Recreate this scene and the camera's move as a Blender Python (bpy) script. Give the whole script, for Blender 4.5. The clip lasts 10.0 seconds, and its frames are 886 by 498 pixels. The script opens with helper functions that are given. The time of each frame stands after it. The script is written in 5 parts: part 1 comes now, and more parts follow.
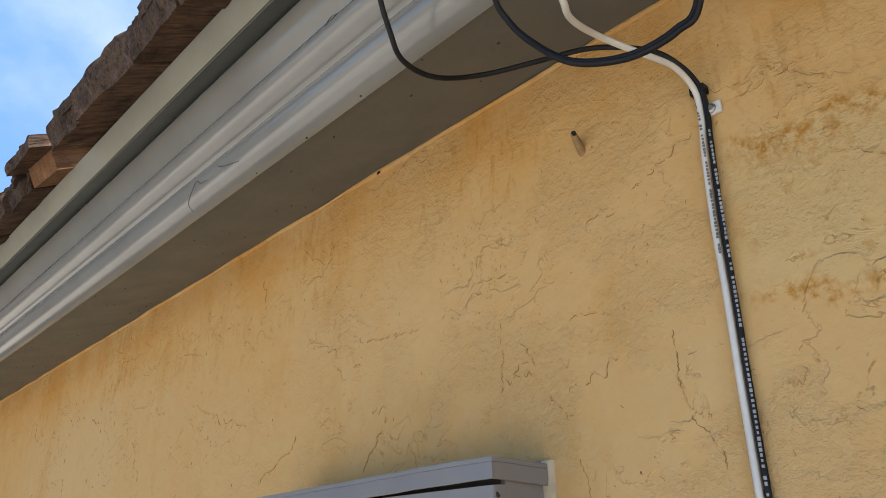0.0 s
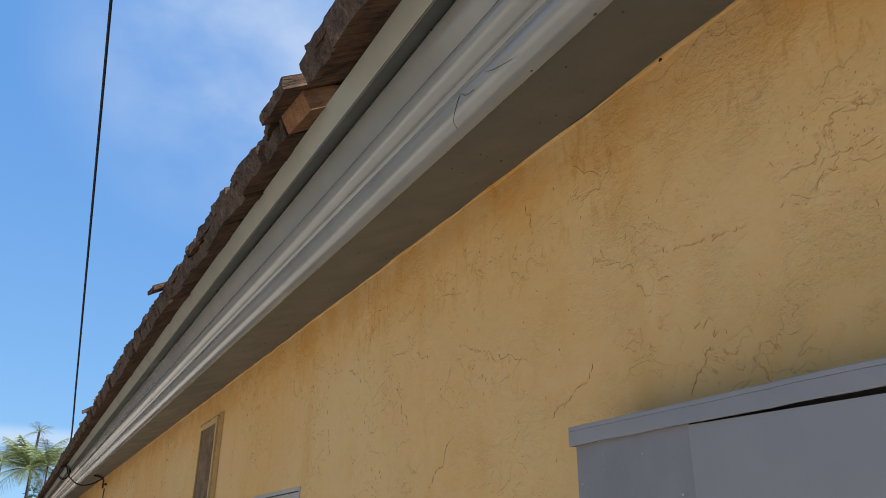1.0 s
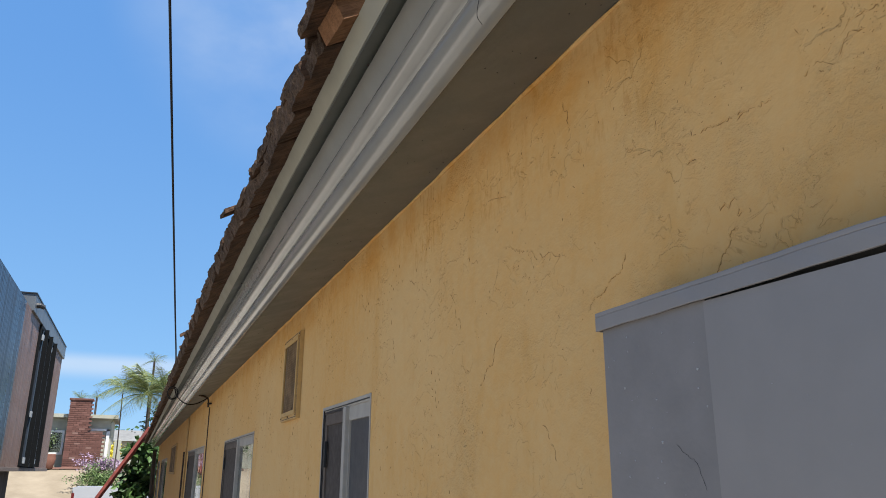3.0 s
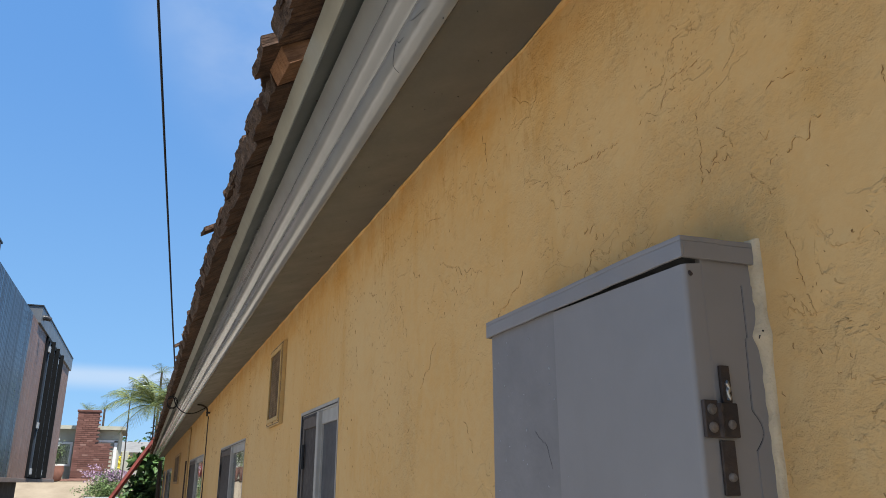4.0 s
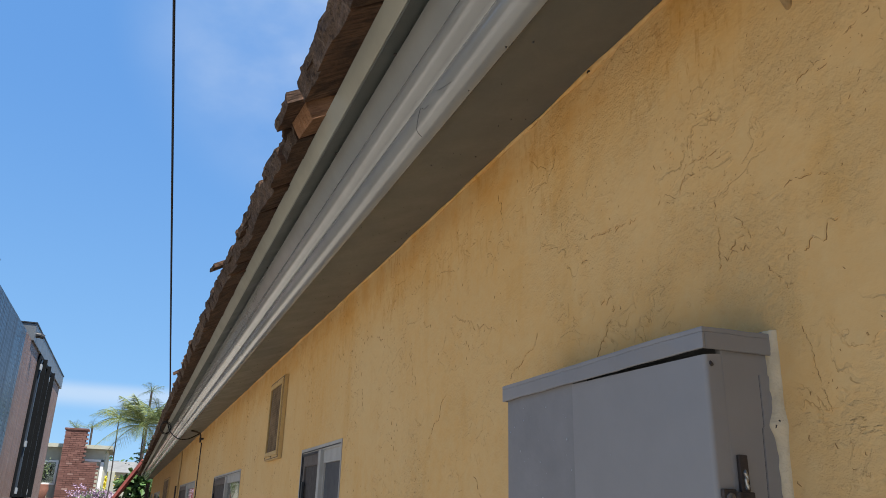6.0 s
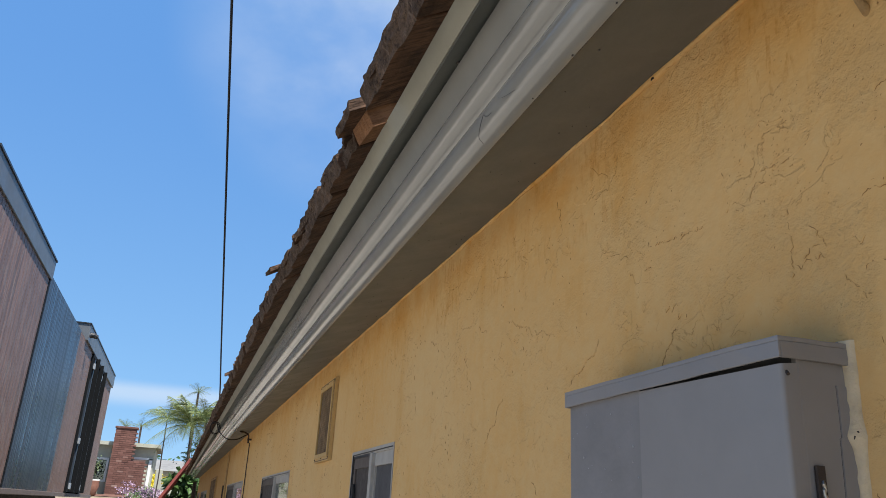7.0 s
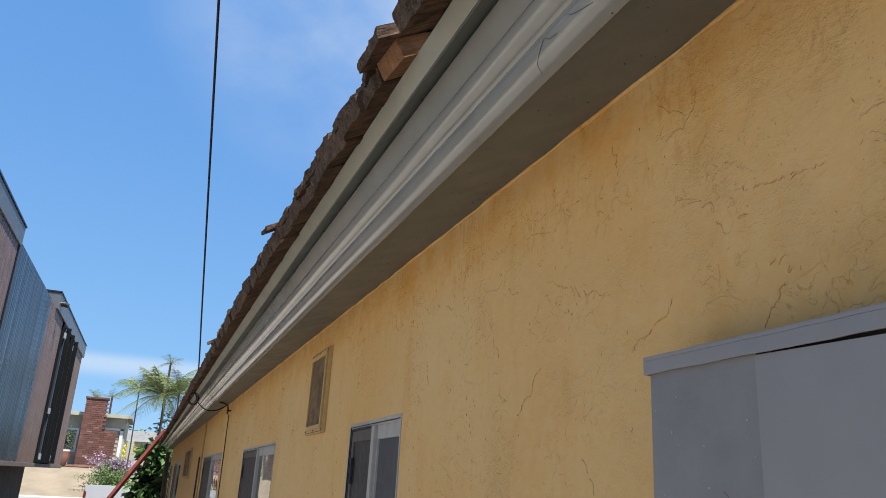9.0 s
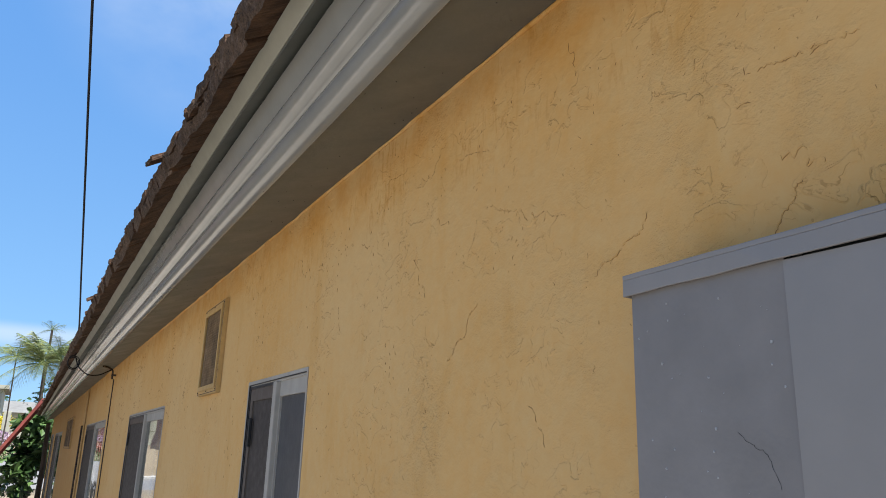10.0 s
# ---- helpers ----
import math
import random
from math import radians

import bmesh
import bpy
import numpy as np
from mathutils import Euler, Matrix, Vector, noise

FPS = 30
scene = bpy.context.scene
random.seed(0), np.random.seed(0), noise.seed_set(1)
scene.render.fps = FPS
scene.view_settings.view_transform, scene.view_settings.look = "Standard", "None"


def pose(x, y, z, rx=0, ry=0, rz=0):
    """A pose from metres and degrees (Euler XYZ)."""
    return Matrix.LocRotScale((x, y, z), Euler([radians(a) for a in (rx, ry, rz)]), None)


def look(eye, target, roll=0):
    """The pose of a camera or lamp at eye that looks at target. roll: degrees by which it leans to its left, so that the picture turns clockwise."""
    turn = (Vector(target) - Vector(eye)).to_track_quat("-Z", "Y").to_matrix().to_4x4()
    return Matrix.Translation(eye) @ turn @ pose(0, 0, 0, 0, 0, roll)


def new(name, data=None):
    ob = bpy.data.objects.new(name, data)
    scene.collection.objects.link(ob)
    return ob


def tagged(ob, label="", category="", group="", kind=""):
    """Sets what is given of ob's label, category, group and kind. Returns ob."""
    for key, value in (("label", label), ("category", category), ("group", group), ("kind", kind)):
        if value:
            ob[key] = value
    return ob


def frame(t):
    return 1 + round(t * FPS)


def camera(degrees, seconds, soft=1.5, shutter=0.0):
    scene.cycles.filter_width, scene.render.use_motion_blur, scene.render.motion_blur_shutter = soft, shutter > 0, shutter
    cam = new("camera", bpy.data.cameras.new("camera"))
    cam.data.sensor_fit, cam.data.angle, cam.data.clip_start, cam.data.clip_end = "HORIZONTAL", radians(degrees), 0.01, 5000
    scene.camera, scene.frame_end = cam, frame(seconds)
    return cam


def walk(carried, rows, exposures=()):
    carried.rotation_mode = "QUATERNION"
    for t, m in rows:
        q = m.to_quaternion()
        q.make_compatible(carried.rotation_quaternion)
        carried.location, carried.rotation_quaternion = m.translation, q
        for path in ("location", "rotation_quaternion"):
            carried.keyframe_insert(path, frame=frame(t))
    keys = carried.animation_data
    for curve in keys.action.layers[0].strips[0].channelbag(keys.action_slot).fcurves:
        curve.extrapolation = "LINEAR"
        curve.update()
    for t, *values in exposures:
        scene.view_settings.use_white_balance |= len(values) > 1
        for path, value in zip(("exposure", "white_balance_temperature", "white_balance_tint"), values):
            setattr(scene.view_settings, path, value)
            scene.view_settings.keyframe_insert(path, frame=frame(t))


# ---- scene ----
cam = camera(61.2, 10.0, soft=0.9)
PATH = [
    (0, (-0.59, -0.466, 1.891), (0.656, 0.849, 2.739), -0.5),
    (0.3, (-0.586, -0.421, 1.887), (0.467, 1.065, 2.713), -1.2),
    (0.5, (-0.588, -0.391, 1.881), (0.378, 1.157, 2.7), -1.1),
    (0.7, (-0.601, -0.346, 1.88), (0.323, 1.238, 2.679), -0.6),
    (1, (-0.622, -0.278, 1.871), (0.256, 1.349, 2.633), 0.5),
    (1.5, (-0.674, -0.195, 1.856), (0.146, 1.498, 2.535), 1.4),
    (2, (-0.698, -0.155, 1.85), (0.086, 1.591, 2.43), 0.8),
    (2.5, (-0.647, -0.222, 1.835), (0.087, 1.548, 2.407), 0.7),
    (2.7, (-0.603, -0.25, 1.839), (0.106, 1.532, 2.406), 0.6),
    (3.8, (-0.51, -0.484, 1.803), (0.192, 1.291, 2.4), -0.3),
    (4, (-0.495, -0.494, 1.803), (0.189, 1.288, 2.399), 0.0),
    (4.5, (-0.517, -0.49, 1.804), (0.171, 1.289, 2.404), 1.0),
    (5, (-0.533, -0.495, 1.821), (0.15, 1.283, 2.429), 2.0),
    (5.5, (-0.53, -0.519, 1.852), (0.15, 1.253, 2.483), 1.5),
    (5.7, (-0.535, -0.522, 1.848), (0.156, 1.238, 2.499), 1.5),
    (6.8, (-0.57, -0.528, 1.84), (0.046, 1.25, 2.516), 2.7),
    (7, (-0.576, -0.525, 1.839), (0.002, 1.268, 2.51), 3.1),
    (7.5, (-0.568, -0.523, 1.844), (-0.015, 1.28, 2.508), 3.4),
    (8, (-0.573, -0.489, 1.851), (-0.006, 1.314, 2.505), 4.9),
    (8.5, (-0.597, -0.445, 1.853), (0.016, 1.346, 2.499), 5.4),
    (9, (-0.621, -0.338, 1.846), (0.03, 1.452, 2.456), 3.3),
    (9.5, (-0.626, -0.209, 1.836), (0.179, 1.538, 2.382), 0.8),
    (10, (-0.574, -0.13, 1.833), (0.331, 1.571, 2.369), 1.8),
]
walk(cam, [(t, look(eye, target, roll)) for t, eye, target, roll in PATH],
     [(0.0, 1.66), (0.4, 1.36), (0.9, 1.22), (1.6, 1.22), (9.5, 1.21), (10.0, 1.36)])


# ---- daylight ----
SUN_DIR = Vector((0.20, -0.36, 0.91)).normalized()
world = bpy.data.worlds.new("world")
scene.world = world
world.use_nodes = True
wn, wl = world.node_tree.nodes, world.node_tree.links
wn.clear()
sky = wn.new("ShaderNodeTexSky")
sky.sky_type = "NISHITA"
sky.sun_disc = False
sky.sun_elevation = math.asin(SUN_DIR.z)
sky.sun_rotation = math.atan2(SUN_DIR.x, SUN_DIR.y)
sky.air_density, sky.dust_density, sky.ozone_density = 0.9, 0.0, 3.0
tc = wn.new("ShaderNodeTexCoord")


def world_math(op, a, b):
    k = wn.new("ShaderNodeMath")
    k.operation = op
    for i, v in enumerate((a, b)):
        if isinstance(v, (int, float)):
            k.inputs[i].default_value = v
        else:
            wl.new(v, k.inputs[i])
    return k.outputs[0]


def world_span(v, a, b, lo=0.0, hi=1.0):
    k = wn.new("ShaderNodeMapRange")
    k.interpolation_type = "SMOOTHSTEP"
    for key, val in (("From Min", a), ("From Max", b), ("To Min", lo), ("To Max", hi)):
        k.inputs[key].default_value = val
    wl.new(v, k.inputs["Value"])
    return k.outputs["Result"]


def world_noise(scale, detail, stretch):
    m = wn.new("ShaderNodeMapping")
    m.inputs["Scale"].default_value = stretch
    k = wn.new("ShaderNodeTexNoise")
    k.inputs["Scale"].default_value, k.inputs["Detail"].default_value, k.inputs["Roughness"].default_value = scale, detail, 0.52
    wl.new(tc.outputs["Generated"], m.inputs["Vector"])
    wl.new(m.outputs["Vector"], k.inputs["Vector"])
    return k.outputs["Fac"]


# high thin wisps, and a long low streak of cloud
wisp_dir = wn.new("ShaderNodeVectorMath")
wisp_dir.operation = "DISTANCE"
wl.new(tc.outputs["Generated"], wisp_dir.inputs[0])
wisp_dir.inputs[1].default_value = (0.14, 0.81, 0.57)
wisps = world_math("MULTIPLY", world_span(world_noise(3.4, 6, (1.0, 1.0, 1.6)), 0.28, 0.70, 0.08, 0.72), world_span(wisp_dir.outputs["Value"], 0.25, 0.05))
up = wn.new("ShaderNodeSeparateXYZ")
wl.new(tc.outputs["Generated"], up.inputs[0])
band = world_math("MULTIPLY", world_span(up.outputs[2], 0.100, 0.122), world_span(up.outputs[2], 0.140, 0.124))
streak = world_math("MULTIPLY", band, world_span(world_noise(2.2, 5, (1.0, 1.0, 6.0)), 0.30, 0.66, 0, 0.50))
cmix = wn.new("ShaderNodeMixRGB")
cmix.inputs[2].default_value = (4.3, 4.7, 5.2, 1)
hsv = wn.new("ShaderNodeHueSaturation")
hsv.inputs["Saturation"].default_value = 1.1
deep = wn.new("ShaderNodeMixRGB")
deep.inputs[1].default_value = (1.33, 2.78, 4.75, 1)
deep.inputs[2].default_value = (0.78, 2.03, 4.5, 1)
wl.new(world_span(up.outputs[2], 0.0, 0.55), deep.inputs[0])
clear = wn.new("ShaderNodeMixRGB")
wl.new(world_span(up.outputs[1], -0.35, 0.35, 0.1, 0.82), clear.inputs[0])
bg = wn.new("ShaderNodeBackground")
bg.inputs["Strength"].default_value = 0.08
wo = wn.new("ShaderNodeOutputWorld")
wl.new(sky.outputs["Color"], hsv.inputs["Color"])
wl.new(world_math("MAXIMUM", wisps, streak), cmix.inputs[0])
wl.new(hsv.outputs["Color"], clear.inputs[1])
wl.new(deep.outputs["Color"], clear.inputs[2])
wl.new(clear.outputs["Color"], cmix.inputs[1])
wl.new(cmix.outputs["Color"], bg.inputs["Color"])
wl.new(bg.outputs["Background"], wo.inputs["Surface"])
sun = new("sun", bpy.data.lights.new("sun", "SUN"))
sun.data.energy, sun.data.angle, sun.data.color = 5.0, radians(0.53), (1.0, 0.965, 0.91)
sun.matrix_world = look(SUN_DIR * 30, (0, 0, 0))


# ---- materials ----
class Mat:
    """A small builder for node materials."""

    def __init__(self, name, rough=0.7, metal=0.0, spec=0.5):
        self.m = bpy.data.materials.new(name)
        self.m.use_nodes = True
        self.n, self.l = self.m.node_tree.nodes, self.m.node_tree.links
        self.b = self.n["Principled BSDF"]
        self.b.inputs["Roughness"].default_value = rough
        self.b.inputs["Metallic"].default_value = metal
        self.b.inputs["Specular IOR Level"].default_value = spec
        self.co = self.n.new("ShaderNodeTexCoord").outputs["Object"]

    def link(self, a, b):
        self.l.new(a, b)
        return self

    def mapped(self, scale=(1, 1, 1), rot=(0, 0, 0)):
        k = self.n.new("ShaderNodeMapping")
        k.inputs["Scale"].default_value = scale
        k.inputs["Rotation"].default_value = rot
        self.l.new(self.co, k.inputs["Vector"])
        return k.outputs["Vector"]

    def noise(self, scale, detail=4.0, rough=0.55, vec=None, dist=0.0):
        k = self.n.new("ShaderNodeTexNoise")
        k.inputs["Scale"].default_value, k.inputs["Detail"].default_value = scale, detail
        k.inputs["Roughness"].default_value, k.inputs["Distortion"].default_value = rough, dist
        self.l.new(vec or self.co, k.inputs["Vector"])
        return k.outputs["Fac"]

    def cells(self, scale, vec=None, out="Distance"):
        k = self.n.new("ShaderNodeTexVoronoi")
        k.inputs["Scale"].default_value = scale
        self.l.new(vec or self.co, k.inputs["Vector"])
        return k.outputs[out]

    def span(self, v, a, b, lo=0.0, hi=1.0, smooth=False):
        k = self.n.new("ShaderNodeMapRange")
        k.interpolation_type = "SMOOTHSTEP" if smooth else "LINEAR"
        for key, val in (("From Min", a), ("From Max", b), ("To Min", lo), ("To Max", hi)):
            k.inputs[key].default_value = val
        self.l.new(v, k.inputs["Value"])
        return k.outputs["Result"]

    def math(self, op, a, b):
        k = self.n.new("ShaderNodeMath")
        k.operation = op
        for i, v in enumerate((a, b)):
            if isinstance(v, (int, float)):
                k.inputs[i].default_value = v
            else:
                self.l.new(v, k.inputs[i])
        return k.outputs[0]

    def mix(self, f, a, b, mode="MIX"):
        k = self.n.new("ShaderNodeMixRGB")
        k.blend_type = mode
        for i, v in enumerate((f, a, b)):
            if isinstance(v, (int, float)):
                k.inputs[i].default_value = v
            elif isinstance(v, tuple):
                k.inputs[i].default_value = (*v, 1)
            else:
                self.l.new(v, k.inputs[i])
        return k.outputs[0]

    def random(self):
        return self.n.new("ShaderNodeObjectInfo").outputs["Random"]

    def island(self):
        return self.n.new("ShaderNodeNewGeometry").outputs["Random Per Island"]

    def axis(self, i, vec=None):
        k = self.n.new("ShaderNodeSeparateXYZ")
        self.l.new(vec or self.co, k.inputs[0])
        return k.outputs[i]

    def color(self, v):
        if isinstance(v, tuple):
            self.b.inputs["Base Color"].default_value = (*v, 1)
        else:
            self.l.new(v, self.b.inputs["Base Color"])
        return self

    def roughness(self, v):
        self.l.new(v, self.b.inputs["Roughness"])
        return self

    def bump(self, h, dist=0.002, strength=1.0):
        k = self.n.new("ShaderNodeBump")
        k.inputs["Distance"].default_value, k.inputs["Strength"].default_value = dist, strength
        self.l.new(h, k.inputs["Height"])
        if self.b.inputs["Normal"].is_linked:
            self.l.new(self.b.inputs["Normal"].links[0].from_socket, k.inputs["Normal"])
        self.l.new(k.outputs["Normal"], self.b.inputs["Normal"])
        return self


def plain(name, color, rough=0.6, metal=0.0, grain=0.12, scale=30.0, bump=0.0005):
    """A painted or plain surface with slight mottling at two scales."""
    k = Mat(name, rough, metal)
    f = k.math("ADD", k.math("MULTIPLY", k.noise(scale, 5), 0.5), k.math("MULTIPLY", k.noise(scale * 0.13, 3), 0.5))
    dark = tuple(c * (1 - grain * 2) for c in color)
    light = tuple(min(1, c * (1 + grain)) for c in color)
    k.color(k.mix(k.span(f, 0.35, 0.65), dark, light))
    k.roughness(k.span(k.noise(scale * 0.7, 4), 0.3, 0.7, rough * 0.85, min(1, rough * 1.15)))
    k.bump(k.noise(scale * 3, 3), bump)
    return k.m


def stucco_material():
    k = Mat("ochre_stucco", 0.9, 0, 0.2)
    y, z = k.axis(1), k.axis(2)
    wide = k.noise(1.3, 5, 0.6)
    fine = k.noise(38, 6, 0.65)
    col = k.mix(k.span(wide, 0.35, 0.68), (0.57, 0.328, 0.113), (0.585, 0.380, 0.168))
    col = k.mix(k.span(fine, 0.35, 0.7, 0.0, 0.30), col, (0.58, 0.43, 0.22))
    streak = k.noise(3.0, 6, 0.62, k.mapped((1, 3.0, 1.0)))
    col = k.mix(k.span(streak, 0.54, 0.74, 0.0, 0.45), col, (0.50, 0.268, 0.066))
    # rusty orange wash below the soffit, with slanting brush strokes
    high = k.span(k.math("ADD", z, k.math("MULTIPLY", k.noise(2.1, 4), 0.10)), 2.30, 2.48, 0.0, 0.68)
    col = k.mix(k.math("MULTIPLY", k.span(k.noise(7, 6, 0.65), 0.42, 0.68), high), col, (0.50, 0.235, 0.035))
    strokes = k.noise(34, 4, 0.6, k.mapped((1, 2.2, 0.5), (radians(-20), 0, 0)), 0.4)
    ragged = k.span(k.noise(90, 4, 0.7), 0.40, 0.62, 0.25, 1.0)
    col = k.mix(k.math("MULTIPLY", k.math("MULTIPLY", k.span(strokes, 0.53, 0.60), ragged), k.math("MULTIPLY", k.span(z, 2.24, 2.34, 0.0, 0.6), k.span(k.noise(2.9, 2), 0.46, 0.58))), col, (0.36, 0.165, 0.025))
    # two ragged rusty tide marks beside the cables
    wob = k.math("MULTIPLY", k.math("SUBTRACT", k.noise(15, 7, 0.72), 0.5), 0.10)
    band = k.math("ADD", z, wob)
    side = k.span(k.math("ADD", y, wob), -0.215, -0.245)
    upper = k.math("MULTIPLY", k.span(band, 2.222, 2.248), k.span(band, 2.272, 2.256))
    lower = k.math("MULTIPLY", k.span(band, 2.094, 2.104), k.span(band, 2.126, 2.108))
    between = k.math("MULTIPLY", k.span(band, 2.10, 2.12), k.span(band, 2.27, 2.25))
    col = k.mix(k.math("MULTIPLY", k.math("MULTIPLY", between, side), 0.30), col, (0.58, 0.45, 0.22))
    speck = k.span(k.noise(85, 6, 0.68), 0.44, 0.60, 0.0, 0.95)
    col = k.mix(k.math("MULTIPLY", k.math("MULTIPLY", k.math("MAXIMUM", upper, lower), side), speck), col, (0.40, 0.185, 0.028))
    col = k.mix(k.math("MULTIPLY", k.math("MULTIPLY", between, side), k.span(k.noise(42, 6, 0.7), 0.57, 0.68, 0.0, 0.5)), col, (0.43, 0.21, 0.04))
    # curling torn trowel edges and pits, their shade painted in as dark dashes and dots
    path = k.noise(21, 4, 0.52, k.mapped((1, 0.9, 1.15)), 0.5)
    zone = k.math("MULTIPLY", k.span(k.noise(3.1, 3, 0.5), 0.44, 0.54), k.span(k.noise(7.5, 3), 0.42, 0.54))
    dash = k.span(k.noise(60, 4, 0.65), 0.47, 0.54)
    tear = k.math("MULTIPLY", k.math("MULTIPLY", k.span(path, 0.495, 0.499), k.span(path, 0.510, 0.505)), k.math("MULTIPLY", zone, dash))
    col = k.mix(k.math("MULTIPLY", tear, 0.55), col, (0.24, 0.125, 0.035))
    crumb = k.noise(58, 6, 0.68, k.mapped((1, 0.8, 1.2)))
    rough = k.math("MULTIPLY", k.span(k.noise(6.5, 5, 0.6), 0.44, 0.60), k.math("MAXIMUM", k.span(k.noise(1.7, 3, 0.55), 0.44, 0.60, 0.0, 0.6), k.span(y, 0.55, 0.15)))
    holes = k.math("MAXIMUM", k.span(k.noise(70, 2, 0.5), 0.765, 0.785), k.math("MULTIPLY", k.span(k.noise(125, 3, 0.6), 0.67, 0.71), k.span(rough, 0.2, 0.6, 0.0, 0.8)))
    col = k.mix(k.math("MULTIPLY", holes, 0.55), col, (0.25, 0.135, 0.04))
    k.color(col)
    k.bump(k.math("MULTIPLY", k.span(path, 0.47, 0.503), zone), 0.0012, 0.9)
    k.bump(wide, 0.012, 0.6)
    k.bump(k.noise(9, 5, 0.5), 0.009, 0.7)
    k.bump(k.math("MULTIPLY", k.span(crumb, 0.40, 0.62), k.span(rough, 0.0, 0.6, 0.05, 1.0)), 0.0013, 0.85)
    k.bump(k.math("MULTIPLY", k.span(k.noise(140, 4, 0.6), 0.42, 0.60), k.span(rough, 0.0, 0.5, 0.15, 1.0)), 0.00035, 1.0)
    k.bump(fine, 0.0014, 0.8)
    return k.m


def split_wood_material(name, dark, light, holes):
    """Split cedar seen on its underside: soft blotches, fine broken grain along x; holes: how strongly the dark shade
    of crumbled hollows is painted in.
    """
    k = Mat(name, 0.9, 0, 0.25)
    shift = k.n.new("ShaderNodeVectorMath")
    rnd = k.random()
    k.l.new(k.co, shift.inputs[0])
    k.l.new(k.math("MULTIPLY", rnd, 37.0), shift.inputs[1])

    def stretched(scale):
        q = k.n.new("ShaderNodeMapping")
        q.inputs["Scale"].default_value = scale
        k.l.new(shift.outputs[0], q.inputs["Vector"])
        return q.outputs["Vector"]
    blotch = k.noise(1.0, 5, 0.62, stretched((22, 2.6, 22)), 0.5)
    grain = k.noise(1.0, 5, 0.7, stretched((26, 30, 260)), 0.3)
    lump = k.noise(1.0, 6, 0.68, stretched((120, 17, 70)))
    col = k.mix(k.span(blotch, 0.30, 0.70), dark, light)
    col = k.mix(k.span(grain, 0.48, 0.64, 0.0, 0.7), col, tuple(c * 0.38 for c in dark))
    col = k.mix(k.span(grain, 0.42, 0.30, 0.0, 0.35), col, tuple(min(1, c * 1.35) for c in light))
    col = k.mix(k.span(rnd, 0, 1, 0.0, 0.45), col, tuple(c * 0.6 for c in dark))
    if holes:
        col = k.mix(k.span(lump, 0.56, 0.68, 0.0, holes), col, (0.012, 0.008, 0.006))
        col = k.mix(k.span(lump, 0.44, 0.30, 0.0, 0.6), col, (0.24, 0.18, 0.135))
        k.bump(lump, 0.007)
    k.color(col)
    k.bump(grain, 0.003)
    k.bump(blotch, 0.004)
    return k.m


def wood_material(name, dark, light, along, rough=0.85, grain=60.0, bump=0.002, vary=None):
    """Weathered wood; along: scale of the stretched grain by axis."""
    k = Mat(name, rough, 0, 0.3)
    v = k.mapped(along)
    if vary == "object":
        shift = k.n.new("ShaderNodeVectorMath")
        k.l.new(v, shift.inputs[0])
        k.l.new(k.math("MULTIPLY", k.random(), 40.0), shift.inputs[1])
        v = shift.outputs[0]
    g = k.noise(grain, 5, 0.6, v, 0.4)
    big = k.noise(4.0, 3)
    g2 = k.noise(grain * 3.2, 4, 0.65, v, 0.2)
    col = k.mix(k.span(g, 0.32, 0.66), dark, light)
    col = k.mix(k.span(g2, 0.42, 0.62, 0.0, 0.5), col, tuple(c * 0.45 for c in dark))
    rnd = k.random() if vary == "object" else k.island()
    col = k.mix(k.span(rnd, 0, 1, 0.0, 0.55), col, tuple(c * 0.55 for c in dark))
    col = k.mix(k.span(big, 0.5, 0.75, 0, 0.4), col, (0.22, 0.20, 0.18))
    k.color(col)
    k.bump(g, bump)
    k.bump(g2, bump * 0.5)
    return k.m


def brick_face_material():
    k = Mat("red_brick", 0.9, 0, 0.2)
    col = k.mix(k.random(), (0.105, 0.050, 0.040), (0.165, 0.082, 0.066))
    col = k.mix(k.span(k.random(), 0.95, 0.97, 0, 0.5), col, (0.34, 0.25, 0.21))
    k.color(k.mix(k.span(k.noise(3, 5), 0.55, 0.8, 0, 0.4), col, (0.28, 0.20, 0.17)))
    k.bump(k.noise(40, 4), 0.003)
    return k.m


def leaf_material(name, a, b, rough=0.5):
    k = Mat(name, rough, 0, 0.4)
    k.color(k.mix(k.island(), a, b))
    k.b.inputs["Subsurface Weight"].default_value = 0.0
    return k.m


def glass_material(name, tint=(0.9, 0.95, 0.93)):
    k = Mat(name, 0.02, 0, 0.5)
    k.color(tint)
    k.b.inputs["Transmission Weight"].default_value = 1.0
    k.b.inputs["IOR"].default_value = 1.5
    k.bump(k.noise(1.4, 2), 0.004)
    return k.m


M_STUCCO = stucco_material()
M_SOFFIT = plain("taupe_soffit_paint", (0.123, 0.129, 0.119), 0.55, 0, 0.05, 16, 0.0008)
M_GUTTER = plain("taupe_gutter_paint", (0.222, 0.219, 0.204), 0.17, 0, 0.07, 9, 0.0009)
gloss = M_GUTTER.node_tree.nodes["Principled BSDF"].inputs
gloss["Coat Weight"].default_value, gloss["Coat Roughness"].default_value = 0.4, 0.14
M_DRIP = plain("taupe_board_paint", (0.27, 0.265, 0.22), 0.5, 0, 0.07, 14, 0.0008)
M_SHAKE = split_wood_material("split_shake_underside", (0.038, 0.022, 0.014), (0.178, 0.098, 0.058), 0)
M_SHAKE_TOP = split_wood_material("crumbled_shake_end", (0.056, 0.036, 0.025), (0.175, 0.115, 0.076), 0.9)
M_SHAKE_NEW = split_wood_material("fresh_cedar_shake", (0.20, 0.098, 0.048), (0.35, 0.185, 0.096), 0)
